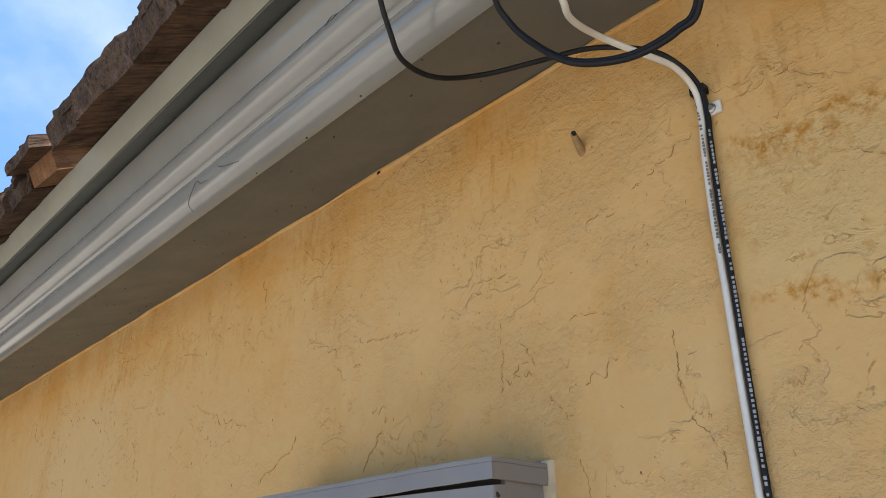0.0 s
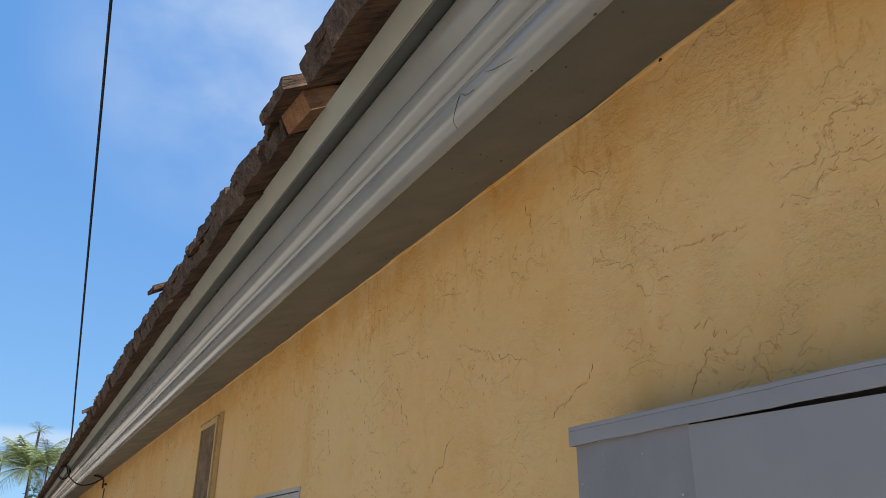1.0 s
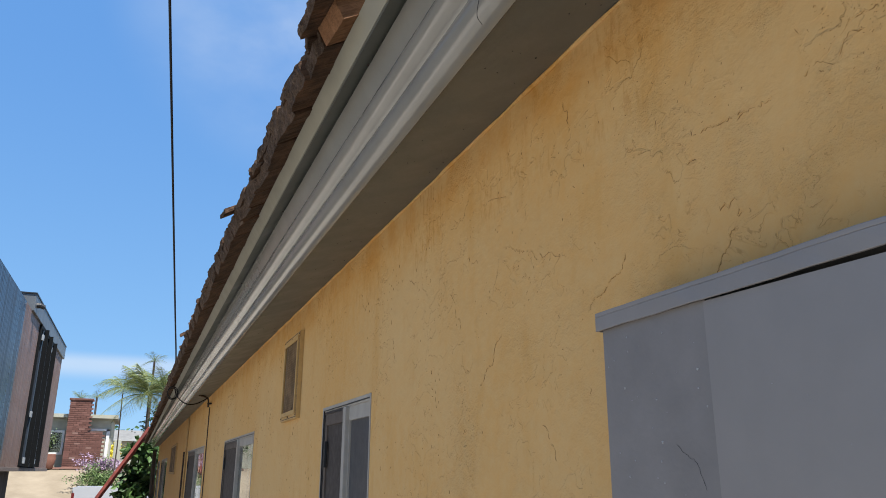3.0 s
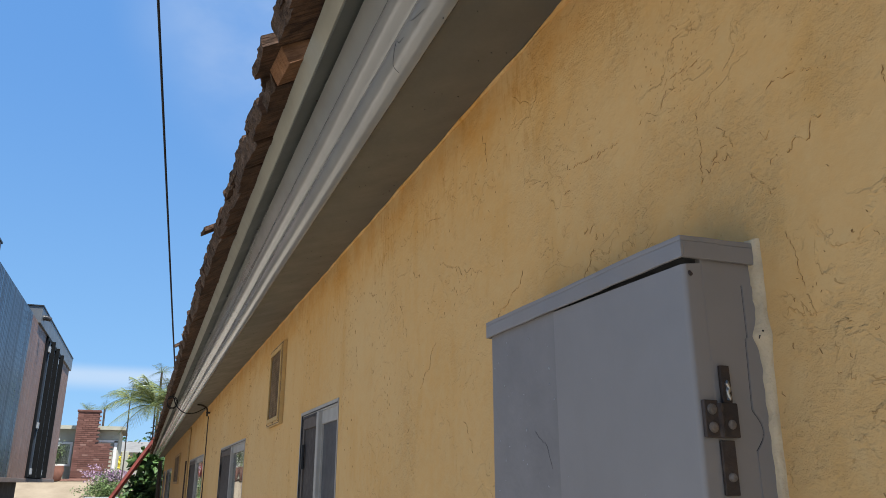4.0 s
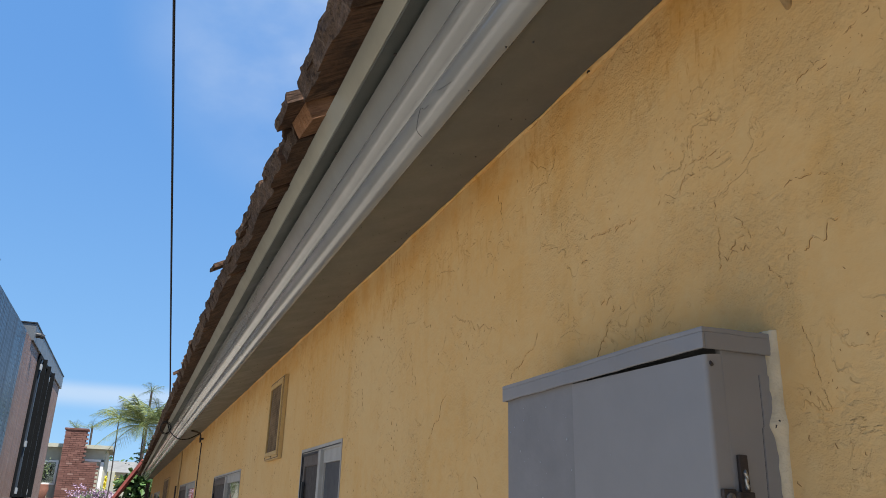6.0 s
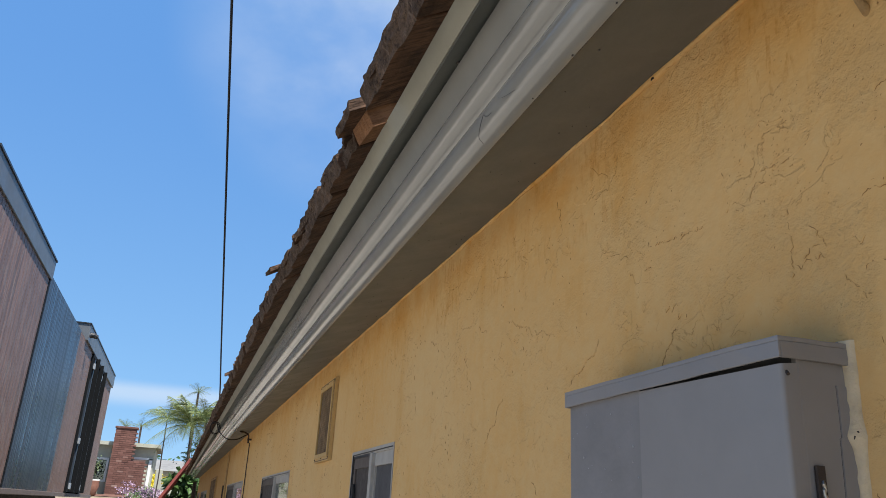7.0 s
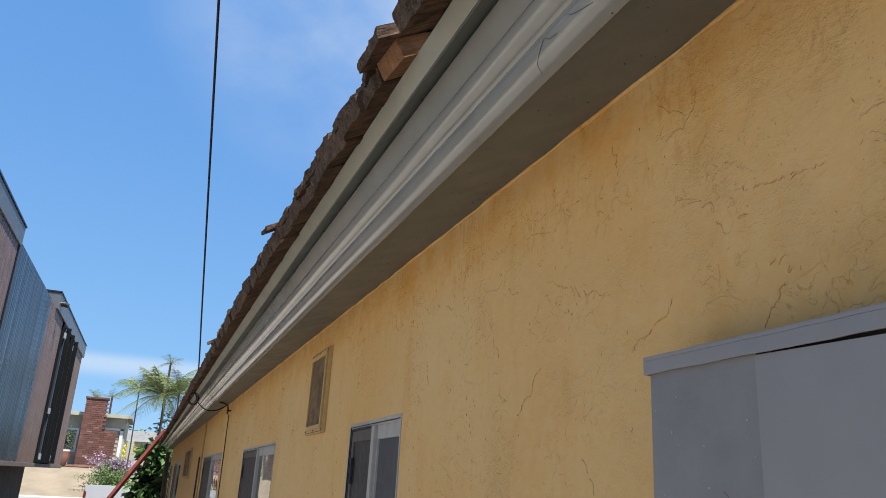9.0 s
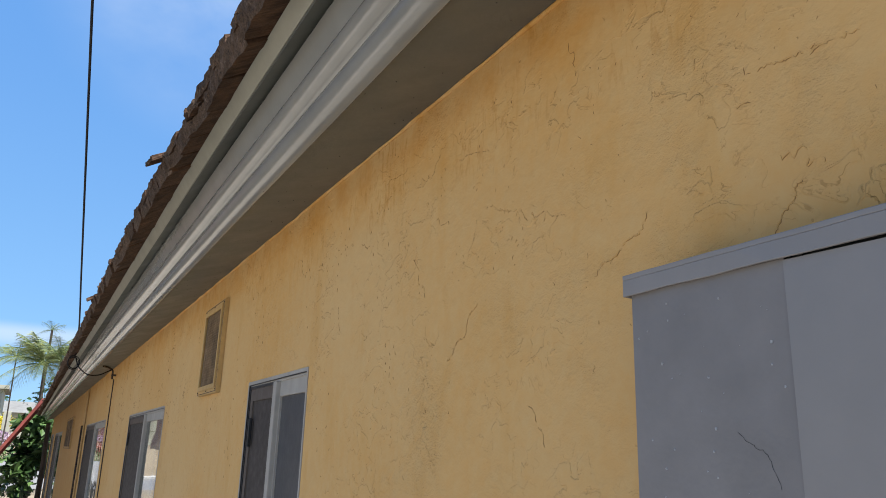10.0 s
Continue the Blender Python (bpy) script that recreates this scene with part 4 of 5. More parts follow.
BY_CABLES = [(-0.118, 2.262, -0.150, 2.276, 0.2), (-0.150, 2.276, -0.196, 2.298, 0.2), (-0.042, 2.080, -0.088, 2.096, 0.35), (0.002, 2.076, -0.020, 2.048, 0.15), (-0.012, 2.106, -0.034, 2.104, 0.6), (-0.030, 2.150, -0.090, 2.140, 0.2), (-0.142, 2.108, -0.146, 2.050, 0.12), (-0.150, 2.032, -0.175, 1.985, 0.2), (-0.085, 2.330, -0.110, 2.336, 0.1), (-0.245, 2.305, -0.300, 2.318, 0.2), (-0.305, 2.225, -0.345, 2.200, 0.2), (-0.215, 2.328, -0.255, 2.322, 0.2), (-0.06, 2.245, -0.10, 2.255, 0.3), (-0.03, 2.01, -0.05, 1.92, 0.1)]
ALONG_WALL = [(0.557, 2.045, 0.462, 2.100, 0.12), (1.063, 2.180, 1.010, 2.096, 0.15), (0.798, 2.206, 0.690, 2.165, 0.15), (0.690, 2.165, 0.612, 2.140, 0.15), (0.828, 2.056, 0.925, 1.984, 0.2), (1.440, 2.150, 1.420, 2.085, 0.1), (0.562, 1.942, 0.566, 1.930, 0.6), (1.130, 2.030, 1.120, 2.010, 0.3), (0.70, 1.90, 0.66, 1.85, 0.3), (0.90, 2.318, 0.80, 2.300, 0.1), (0.60, 2.386, 0.585, 2.330, 0.2), (1.75, 2.33, 1.70, 2.26, 0.2), (0.97, 2.24, 0.93, 2.21, 0.4), (1.32, 2.27, 1.27, 2.245, 0.3)]
for g, spot in enumerate((OVER_PANEL, BY_CABLES, ALONG_WALL)):
    for k, c in enumerate(spot):
        crease(*c, seed=100 * g + k)

# small ticks and pits as dark shade slivers, gathered in loose upright drifts
bm = bmesh.new()
r = random.Random(31)
drifts = [(r.uniform(-0.45, 1.5) if i < 34 else r.uniform(1.5, 7.5), r.uniform(1.80, 2.40), r.uniform(0.02, 0.07), r.uniform(0.03, 0.12)) for i in range(76)]
for _ in range(820):
    cy, cz, sy, sz = r.choice(drifts)
    y, z = r.gauss(cy, sy), r.gauss(cz, sz)
    if any(a - 0.03 < y < b + 0.03 and c < z < d + 0.03 for a, b, c, d in WINDOWS) or (0 < y < 0.43 and z < 2.03) or z > 2.44:
        continue
    far = 1.0 + 0.35 * max(0.0, y - 0.5)
    pts = [(y, z)]
    q = r.uniform(0, math.pi)
    for _ in range(r.randint(1, 4)):
        q += r.gauss(0, 1.1)
        l = r.uniform(0.0007, 0.0022) * far
        pts.append((pts[-1][0] + l * math.cos(q), pts[-1][1] + l * math.sin(q) * 1.3))
    add_sliver(bm, pts, r.uniform(0.00022, 0.00050) * min(far, 2.4))
for _ in range(430):
    y, z = r.gauss(0.05, 0.13), r.gauss(2.245, 0.055)
    if not 2.12 < z < 2.42 or noise.noise((y * 7, z * 7, 1)) < -0.10:
        continue
    q = math.pi - r.gauss(0.55, 0.45)
    l = r.uniform(0.0008, 0.0032)
    mid = (y + l * math.cos(q) * 0.5 + r.gauss(0, 0.0005), z + l * math.sin(q) * 0.5 + r.gauss(0, 0.0005))
    add_sliver(bm, [(y, z), mid, (y + l * math.cos(q), z + l * math.sin(q))], r.uniform(0.0002, 0.00042))
ticks = part("stucco_pits", bm, M_CRACK, wall, "small pits and ticks in the stucco, their shade drawn as dark slivers")
ticks["kind"] = "stuff"

# flecks of old paint, nail heads and a scratch on the electric panel
bm = bmesh.new()
r = random.Random(77)
for _ in range(44):
    y, z, q = r.uniform(0.245, 0.405), r.uniform(1.68, 1.975), r.uniform(0.0005, 0.0019)
    q *= 0.8
    add_tube(bm, [(-0.0772, y, z), (-0.0779, y + q * r.uniform(-0.5, 0.5), z - q * r.uniform(0.3, 1.6))], [q, q * 0.6], 7)
for _ in range(10):
    y, z, q = r.uniform(0.03, 0.235), r.uniform(1.68, 1.95), r.uniform(0.0004, 0.0010)
    add_tube(bm, [(-0.0785, y, z), (-0.0794, y, z - q * 0.5)], [q, q * 0.6], 7)
fl = tagged(part("paint_flecks", bm, plain("pale_fleck", (0.37, 0.37, 0.38), 0.8)), "small pale paint flecks on the electric panel", "flecks", kind="stuff")
bm = bmesh.new()
r = random.Random(5)
line = smooth_path([(-0.0776, 0.296, 1.859), (-0.0776, 0.288, 1.853), (-0.0776, 0.280, 1.848), (-0.0776, 0.271, 1.843), (-0.0776, 0.265, 1.832), (-0.0776, 0.260, 1.818)], 5)
line = [(p[0], p[1] + r.uniform(-0.0008, 0.0008), p[2] + r.uniform(-0.0008, 0.0008)) for p in line]
add_tube(bm, line, [0.00007 + 0.00017 * abs(math.sin(i * 0.9)) for i in range(len(line))], 4)
tagged(part("scratch", bm, M_BLACKFRAME), "thin dark scratch on the electric panel", "scratch")

# cobweb strands and specks on the gutter
for P in ([(-0.2115, 0.405, 2.4165), (-0.2115, 0.424, 2.4195), (-0.2115, 0.438, 2.429), (-0.2115, 0.449, 2.418), (-0.208, 0.463, 2.404), (-0.196, 0.474, 2.4005)],
          [(-0.2112, 0.380, 2.429), (-0.2112, 0.368, 2.422), (-0.2108, 0.352, 2.4165), (-0.209, 0.322, 2.410)], [(-0.2375, 0.07, 2.472), (-0.2385, 0.082, 2.4735), (-0.238, 0.092, 2.469)]):
    bm = add_tube(bmesh.new(), smooth_path(P, 6), 0.00045, 4)
    tagged(part("cobweb_strand", bm, M_BLACKFRAME), "dark cobweb strand clinging to the gutter", "cobweb", "cobweb strands")
for y in (-0.4, 0.446, 0.825, 1.66, 2.55, 3.4):
    bm = bmesh.new()
    add_tube(bm, [(-0.2475, y, 2.5165), (-0.2535, y, 2.5195), (-0.260, y, 2.5225)], [0.0030, 0.0034, 0.0016], 8)
    tagged(part("gutter_spike", bm, M_RUST), "small rusty nail at the gutter's upper edge", "nail", "gutter nails")
bm = bmesh.new()
add_tube(bm, [(0.002, 0.285, 2.463), (-0.008, 0.284, 2.458), (-0.010, 0.284, 2.454)], [0.0018, 0.0016, 0.001], 8)
tagged(part("nail", bm, M_RUST), "bent rusty nail at the top of the wall", "nail")
bm = bmesh.new()
for _ in range(190):
    y = r.uniform(-0.6, 3.5)
    u = r.random()
    x, z = -0.180 - 0.029 * u, 2.4025 + 0.0315 * u ** 1.6
    q = r.uniform(0.0006, 0.0016)
    if r.random() < 0.5:
        x, z = -r.uniform(0.02, 0.165), 0
        z = 2.466 - 0.054 * (-x / 0.172) - 0.0003
    add_tube(bm, [(x, y - q, z), (x - 0.0004, y, z - 0.0006), (x, y + q * 2, z)], [q * 0.4, q, q * 0.4], 5)
tagged(part("dirt_specks", bm, M_BLACKFRAME), "tiny dark dirt specks on gutter and soffit", "dirt", kind="stuff")

# ---- far side of the street ----
M_BRICK = brick_face_material()
M_MORTAR = plain("pale_mortar", (0.112, 0.064, 0.053), 0.95)
M_BEIGE = plain("beige_house_paint", (0.33, 0.325, 0.26), 0.85, 0, 0.06, 2)
M_TRIM = plain("white_trim_paint", (0.62, 0.62, 0.60), 0.6, 0, 0.03, 3)
M_FARROOF = plain("grey_roof_shingle", (0.16, 0.16, 0.155), 0.9, 0, 0.12, 3)
M_LEAF = leaf_material("dark_green_leaf", (0.012, 0.034, 0.008), (0.075, 0.14, 0.035))
M_MIDLEAF = leaf_material("fresh_green_leaf", (0.045, 0.085, 0.022), (0.13, 0.19, 0.05))
M_LIGHTLEAF = leaf_material("grey_green_leaf", (0.07, 0.11, 0.04), (0.17, 0.22, 0.09))
M_FROND = leaf_material("palm_frond", (0.045, 0.085, 0.024), (0.21, 0.225, 0.065), 0.45)
M_PURPLE = leaf_material("lavender_flower", (0.26, 0.17, 0.26), (0.42, 0.30, 0.38))
M_YELLOW = leaf_material("yellow_flower", (0.55, 0.45, 0.03), (0.75, 0.65, 0.06))
M_BARK = plain("brown_bark", (0.065, 0.05, 0.04), 0.95, 0, 0.25, 20, 0.004)
M_REDWOOD = plain("red_stained_timber", (0.20, 0.050, 0.040), 0.65, 0, 0.25, 10, 0.002)


def far_house():
    h = thing("beige_house", "single storey beige house with brick chimney", "house", at=(0, 62, 2.05))
    part("wall", panel_with_holes(-9.5, -2.4, 0, 3.55, 0, 0.2, [(-6.6, -5.55, 0.95, 2.55)]), M_BEIGE, h).matrix_local = Matrix(((0, 1, 0, 0), (1, 0, 0, 0), (0, 0, 1, 0), (0, 0, 0, 1)))
    part("side_wall", box((-2.6, 0.2, 0), (-2.4, 8, 3.55)), M_BEIGE, h)
    # black sheet behind the window paints the darkness indoors
    part("room_shade_sheet", box((-9.4, 2.0, 0), (-2.7, 2.1, 3.4)), M_BLACKFRAME, h)
    roof_bm = bmesh.new()
    add_box(roof_bm, (-9.9, -0.5, 3.55), (-2.05, 8.4, 3.72))
    part("roof", roof_bm, M_FARROOF, h)
    part("eave_trim", box((-9.9, -0.56, 3.50), (-2.02, -0.5, 3.76)), M_BEIGE, h)
    part("corner_trim", box((-2.72, -0.08, 0), (-2.5, 0, 2.75)), M_TRIM, h)
    part("band_trim", box((-3.8, -0.08, 2.62), (-2.5, -0.0, 2.78)), M_TRIM, h)
    w = part("window", panel_with_holes(-6.65, -5.5, 0.9, 2.6, -0.1, 0.0, [(-6.5, -5.65, 1.05, 2.45)]), M_TRIM, h, "white framed window")
    w.matrix_local = Matrix(((0, 1, 0, 0), (1, 0, 0, 0), (0, 0, 1, 0), (0, 0, 0, 1)))
    pn = part("pane", box((-0.05, -6.5, 1.05), (-0.04, -5.65, 2.45)), M_GLASS, w)
    return h


far_house()


def chimney():
    c = thing("brick_chimney", "red brick chimney with stepped shoulder on the house", "chimney", at=(0, 61.0, 2.05))
    part("core", box((-5.32, 0.05, 0), (-3.92, 0.9, 4.85)), M_MORTAR, c)
    part("shoulder", box((-3.92, 0.05, 0), (-2.95, 0.9, 2.55)), M_MORTAR, c)
    part("cap", box((-5.42, -0.08, 4.72), (-3.82, 1.0, 4.86), 0.02), M_BRICK, c)
    base = box((0, 0, 0), (0.38, 0.06, 0.125), 0.0)
    me = bpy.data.meshes.new("brick")
    base.to_mesh(me)
    base.free()
    me.materials.append(M_BRICK)
    row = 0
    z = 0.0
    r = random.Random(8)
    while z < 4.70:
        x1 = -2.96 if z < 2.45 else -3.92
        x = -5.34 - (0.2 if row % 2 else 0)
        while x < x1 - 0.1:
            b = new("brick", me)
            b.parent = c
            b.location = (max(x, -5.36), 0.0 - r.uniform(0, 0.02), z)
            x += 0.40
        z += 0.145
        row += 1
    return c


chimney()


def leaf_cloud(bm, centre, size, count, leaf, seed, droop=0.2, dens=None):
    """Many small separate leaves, scattered in uneven clumps."""
    r = random.Random(seed)
    clumps = [Vector((r.gauss(0, 0.42), r.gauss(0, 0.42), r.gauss(0, 0.42))) for _ in range(max(4, count // 45))]
    for _ in range(count):
        c = r.choice(clumps)
        p = c + Vector((r.gauss(0, 0.16), r.gauss(0, 0.16), r.gauss(0, 0.16)))
        p = Vector((centre[0] + p.x * size[0], centre[1] + p.y * size[1], centre[2] + p.z * size[2]))
        l = leaf * r.uniform(0.6, 1.3)
        a = Vector((r.gauss(0, 1), r.gauss(0, 1), r.gauss(0, 0.6) - droop)).normalized()
        s = a.cross(Vector((r.gauss(0, 1), r.gauss(0, 1), r.gauss(0, 1)))).normalized() * l * 0.27
        k = a.cross(s).normalized() * l * 0.08
        v = [bm.verts.new(q) for q in (p, p + a * l * 0.5 + s + k, p + a * l, p + a * l * 0.5 - s + k)]
        bm.faces.new((v[0], v[1], v[2]))
        bm.faces.new((v[0], v[2], v[3]))
    return bm


def fruit_tree(at, seed, height):
    t = thing("fruit_tree", "dense dark green broadleaf tree beside the house", "tree", at=at)
    r = random.Random(seed)
    bm = bmesh.new()
    add_tube(bm, [(0, 0, 0), (0.03, 0.02, 0.7), (-0.02, 0, 1.3), (0.02, 0.02, 1.8)], [0.09, 0.075, 0.06, 0.035], 8)
    part("trunk", bm, M_BARK, t)
    for i in range(7):
        q = r.uniform(0, 6.28)
        z = r.uniform(0.7, 1.7)
        bm = bmesh.new()
        add_tube(bm, [(0, 0, z), (0.25 * math.cos(q), 0.25 * math.sin(q), z + 0.25), (0.5 * math.cos(q), 0.5 * math.sin(q), z + 0.6)], [0.035, 0.025, 0.01], 6)
        part("limb", bm, M_BARK, t)
    bm = bmesh.new()
    leaf_cloud(bm, (0, 0, height * 0.58), (0.5, 0.6, 1.1), 1200, 0.25, seed)
    leaf_cloud(bm, (-0.15, 0, height * 0.88), (0.42, 0.5, 0.4), 320, 0.26, seed + 1)
    part("crown", bm, M_LEAF, t)
    return t


fruit_tree((-0.36, 22.6, 0), 3, 2.75)


def palm(at, trunk, fronds, length, seed, label, thin=0.055, detail=26):
    p = thing("palm_tree", label, "palm", "palm trees", at=at)
    r = random.Random(seed)
    bm = bmesh.new()
    add_tube(bm, [(0, 0, 0), (0.05, 0.02, trunk * 0.5), (0, 0, trunk)], [thin * 1.3, thin, thin * 0.9], 8)
    part("trunk", bm, M_BARK, p)
    for i in range(fronds):
        q = 6.283 * i / fronds + r.uniform(-0.3, 0.3)
        rise = r.uniform(0.1, 1.45)
        l = length * r.uniform(0.75, 1.1)
        spine = []
        for k in range(11):
            u = k / 10
            out = l * (u * math.cos(rise * 0.8) + 0.0)
            z = trunk + l * (math.sin(rise) * u - (0.30 + 0.34 * math.cos(rise)) * u * u)
            spine.append(Vector((out * math.cos(q), out * math.sin(q), z)))
        bm = bmesh.new()
        add_tube(bm, spine, [0.022 * (1 - 0.85 * k / 10) * length / 1.7 for k in range(11)], 4)
        side = Vector((-math.sin(q), math.cos(q), 0))
        for k in range(detail):
            u = 0.12 + 0.88 * k / detail
            i0 = min(9, int(u * 10))
            b = spine[i0].lerp(spine[i0 + 1], u * 10 - i0)
            t = (spine[i0 + 1] - spine[i0]).normalized()
            ll = l * 0.38 * math.sin(math.pi * min(1, u * 0.9 + 0.1)) + 0.04
            for sgn in (-1, 1):
                e = b + (side * sgn * 0.75 + t * 0.55 + Vector((0, 0, -0.35 - r.uniform(0, 0.3)))).normalized() * ll
                w = t * 0.0075 * length / 1.7
                bm.faces.new((bm.verts.new(b - w), bm.verts.new(b + w), bm.verts.new(e)))
        part("frond", bm, M_FROND, p)
    return p


palm((-0.30, 35, 0), 5.0, 30, 2.3, 5, "feathery green palm with arching fronds", 0.035, 40)
palm((0.25, 33, 0), 5.0, 14, 1.8, 9, "slender green palm with upright fronds", 0.03)
palm((-1.42, 38, 0), 5.55, 17, 1.55, 6, "small thin palm with drooping fronds", 0.03, 30)
palm((-6.7, 90, 2.05), 7.2, 14, 1.5, 11, "distant fan palm above the roofs", 0.12, 14)
palm((-5.2, 92, 2.05), 7.6, 13, 1.4, 12, "distant fan palm above the roofs", 0.12, 14)
palm((0.3, 90, 2.05), 11.6, 14, 1.9, 13, "tall distant fan palm against the sky", 0.13, 14)


def shrub(name, at, size, count, leaf, material, seed, label, bloom=None):
    s = thing(name, label, "shrub", at=at)
    r = random.Random(seed)
    bm = bmesh.new()
    for i in range(8):
        q = r.uniform(0, 6.28)
        add_tube(bm, [(0, 0, 0), (size[0] * 0.4 * math.cos(q), size[1] * 0.4 * math.sin(q), size[2] * 0.8)], [0.02, 0.008], 5)
    part("stems", bm, M_BARK, s)
    part("foliage", leaf_cloud(bmesh.new(), (0, 0, size[2] * 0.5), (size[0] * 0.5, size[1] * 0.5, size[2] * 0.5), count, leaf, seed), material, s)
    if bloom:
        part("blossom", leaf_cloud(bmesh.new(), (0, 0, size[2] * 0.98), (size[0] * 0.62, size[1] * 0.5, size[2] * 0.3), count // 2, leaf * 0.9, seed + 5, -0.8), bloom, s)
    return s


shrub("lavender_bush", (-2.55, 55.6, ground_height(0, 55.6)), (2.9, 1.3, 1.75), 3000, 0.15, M_LIGHTLEAF, 21, "lavender bush in purple bloom over green foliage", M_PURPLE)
shrub("green_bush", (-2.4, 53.6, 0.0), (2.3, 1.3, 2.0), 3600, 0.12, M_MIDLEAF, 22, "rounded green bush at the yard edge")
shrub("yellow_shrub", (-2.3, 66, 2.05), (1.7, 1.2, 2.4), 900, 0.2, M_YELLOW, 23, "bright yellow flowering shrub beside the house")
shrub("flowering_shrub", (-6.9, 60.6, 2.05), (1.3, 0.9, 2.6), 900, 0.16, M_LIGHTLEAF, 24, "pale flowering shrub beside the house window", M_TRIM)
shrub("tall_shrub", (0.1, 36.5, 0), (1.7, 1.3, 5.0), 1500, 0.13, M_LEAF, 27, "tall loose green shrub among the palms")
shrub("hedge", (2.6, 44, 0), (5.0, 1.6, 3.4), 3000, 0.24, M_LEAF, 25, "tall dark green hedge beyond the street trees")
tagged(part("garden_wall", box((-2.0, 57.5, ground_height(0, 57.5)), (-1.55, 57.9, 3.9), 0.02), M_BEIGE), "beige garden wall pier beside the bushes", "garden wall")
pot = bmesh.new()
add_tube(pot, [(0, 0, 0), (0, 0, 0.1), (0, 0, 0.7), (0, 0, 0.95), (0, 0, 1.0)], [0.35, 0.42, 0.55, 0.5, 0.52], 16)
pot_ob = tagged(part("terracotta_pot", pot, plain("terracotta", (0.20, 0.085, 0.055), 0.8), smooth=True), "large terracotta pot beside the chimney", "pot")
pot_ob.location = (-6.2, 59.9, ground_height(0, 59.9))


def grey_house():
    h = thing("grey_house", "distant grey house with low pitched roof", "house", at=(0, 80, 2.05))
    part("wall", box((-3.5, 0, 0), (2.5, 6, 2.6)), M_BEIGE, h)
    bm = bmesh.new()
    v = [bm.verts.new(c) for c in ((-3.8, -0.4, 2.55), (2.8, -0.4, 2.55), (2.8, 6.4, 2.55), (-3.8, 6.4, 2.55), (-3.8, 3, 3.7), (2.8, 3, 3.7))]
    for f in ((0, 1, 5, 4), (2, 3, 4, 5), (0, 4, 3), (1, 2, 5), (0, 3, 2, 1)):
        bm.faces.new([v[i] for i in f])
    part("roof", bm, M_FARROOF, h)
    part("window", box((-1.5, -0.05, 1.0), (-0.3, 0.02, 2.1)), M_BLACKFRAME, h)


grey_house()


def pickup_truck():
    t = thing("pickup_truck", "white pickup truck parked at the street end", "truck", at=(-2.32, 28, 0))
    white = plain("white_car_paint", (0.36, 0.38, 0.41), 0.25, 0, 0.02, 4, 0.0)
    black = plain("black_rubber", (0.02, 0.02, 0.02), 0.8)
    # bed side with a wheel arch
    bm = bmesh.new()
    prof = [(0, 0.55), (0, 1.28), (0.03, 1.33), (2.0, 1.33), (2.0, 0.48), (1.42, 0.48)]
    prof += [(1.0 + 0.42 * math.cos(q), 0.42 + 0.42 * math.sin(q)) for q in [math.pi * k / 10 for k in range(1, 10)]] + [(0.58, 0.5)]
    for y0, y1 in ((0, 0.08), (1.62, 1.7)):
        a = [bm.verts.new((x, y0, z)) for x, z in prof]
        b = [bm.verts.new((x, y1, z)) for x, z in prof]
        bm.faces.new(a)
        bm.faces.new(list(reversed(b)))
        for i in range(len(prof)):
            bm.faces.new((a[i], a[(i + 1) % len(prof)], b[(i + 1) % len(prof)], b[i]))
    add_box(bm, (0.05, 0.08, 0.7), (2.0, 1.62, 0.76))
    part("bed", bm, white, t)
    part("tailgate", box((-0.03, 0.09, 0.62), (0.04, 1.61, 1.31), 0.015), white, t)
    part("bumper", box((-0.16, 0.02, 0.42), (-0.03, 1.68, 0.60), 0.03), plain("chrome_bumper", (0.5, 0.5, 0.5), 0.25, 0.9), t)
    for y in (-0.012, 1.63):
        part("tail_light", box((-0.035, y, 0.95), (0.05, y + 0.08, 1.14), 0.008), plain("red_lens", (0.12, 0.012, 0.012), 0.3), t, "red tail light")
    bm = bmesh.new()
    cab = [(2.02, 0.48), (2.02, 1.75), (2.15, 1.82), (3.2, 1.80), (3.75, 1.28), (4.9, 1.18), (5.0, 0.9), (5.0, 0.5)]
    a = [bm.verts.new((x, 0.03, z)) for x, z in cab]
    b = [bm.verts.new((x, 1.67, z)) for x, z in cab]
    bm.faces.new(a)
    bm.faces.new(list(reversed(b)))
    for i in range(len(cab)):
        bm.faces.new((a[i], a[(i + 1) % len(cab)], b[(i + 1) % len(cab)], b[i]))
    part("cab", bm, white, t)
    part("side_window", box((2.3, 0.018, 1.30), (3.25, 0.04, 1.70), 0.01), M_BLACKFRAME, t, "dark side window")
    for x in (1.0, 4.2):
        for y in (0.02, 1.5):
            bm = bmesh.new()
            add_tube(bm, [(x, y, 0.36), (x, y + 0.03, 0.36), (x, y + 0.17, 0.36), (x, y + 0.2, 0.36)], [0.32, 0.36, 0.36, 0.32], 24, 1.0, (0, 0, 1))
            w = part("wheel", bm, black, t)
            bm = bmesh.new()
            add_tube(bm, [(x, y - 0.012, 0.36), (x, y + 0.21, 0.36)], 0.2, 18, 1.0, (0, 0, 1))
            part("rim", bm, M_STEEL, w)
    return t


pickup_truck()
bm = bmesh.new()
a, b = Vector((-0.30, 18.9, 2.80)), Vector((-2.0, 19.1, 0.0))
ax = (b - a).normalized()
add_tube(bm, [a + ax * (i / 8) * (b - a).length for i in range(9)], 0.085, 4, 0.75, (0, 1, 0))
bmesh.ops.bevel(bm, geom=list(bm.edges), offset=0.008, segments=1, affect="EDGES")
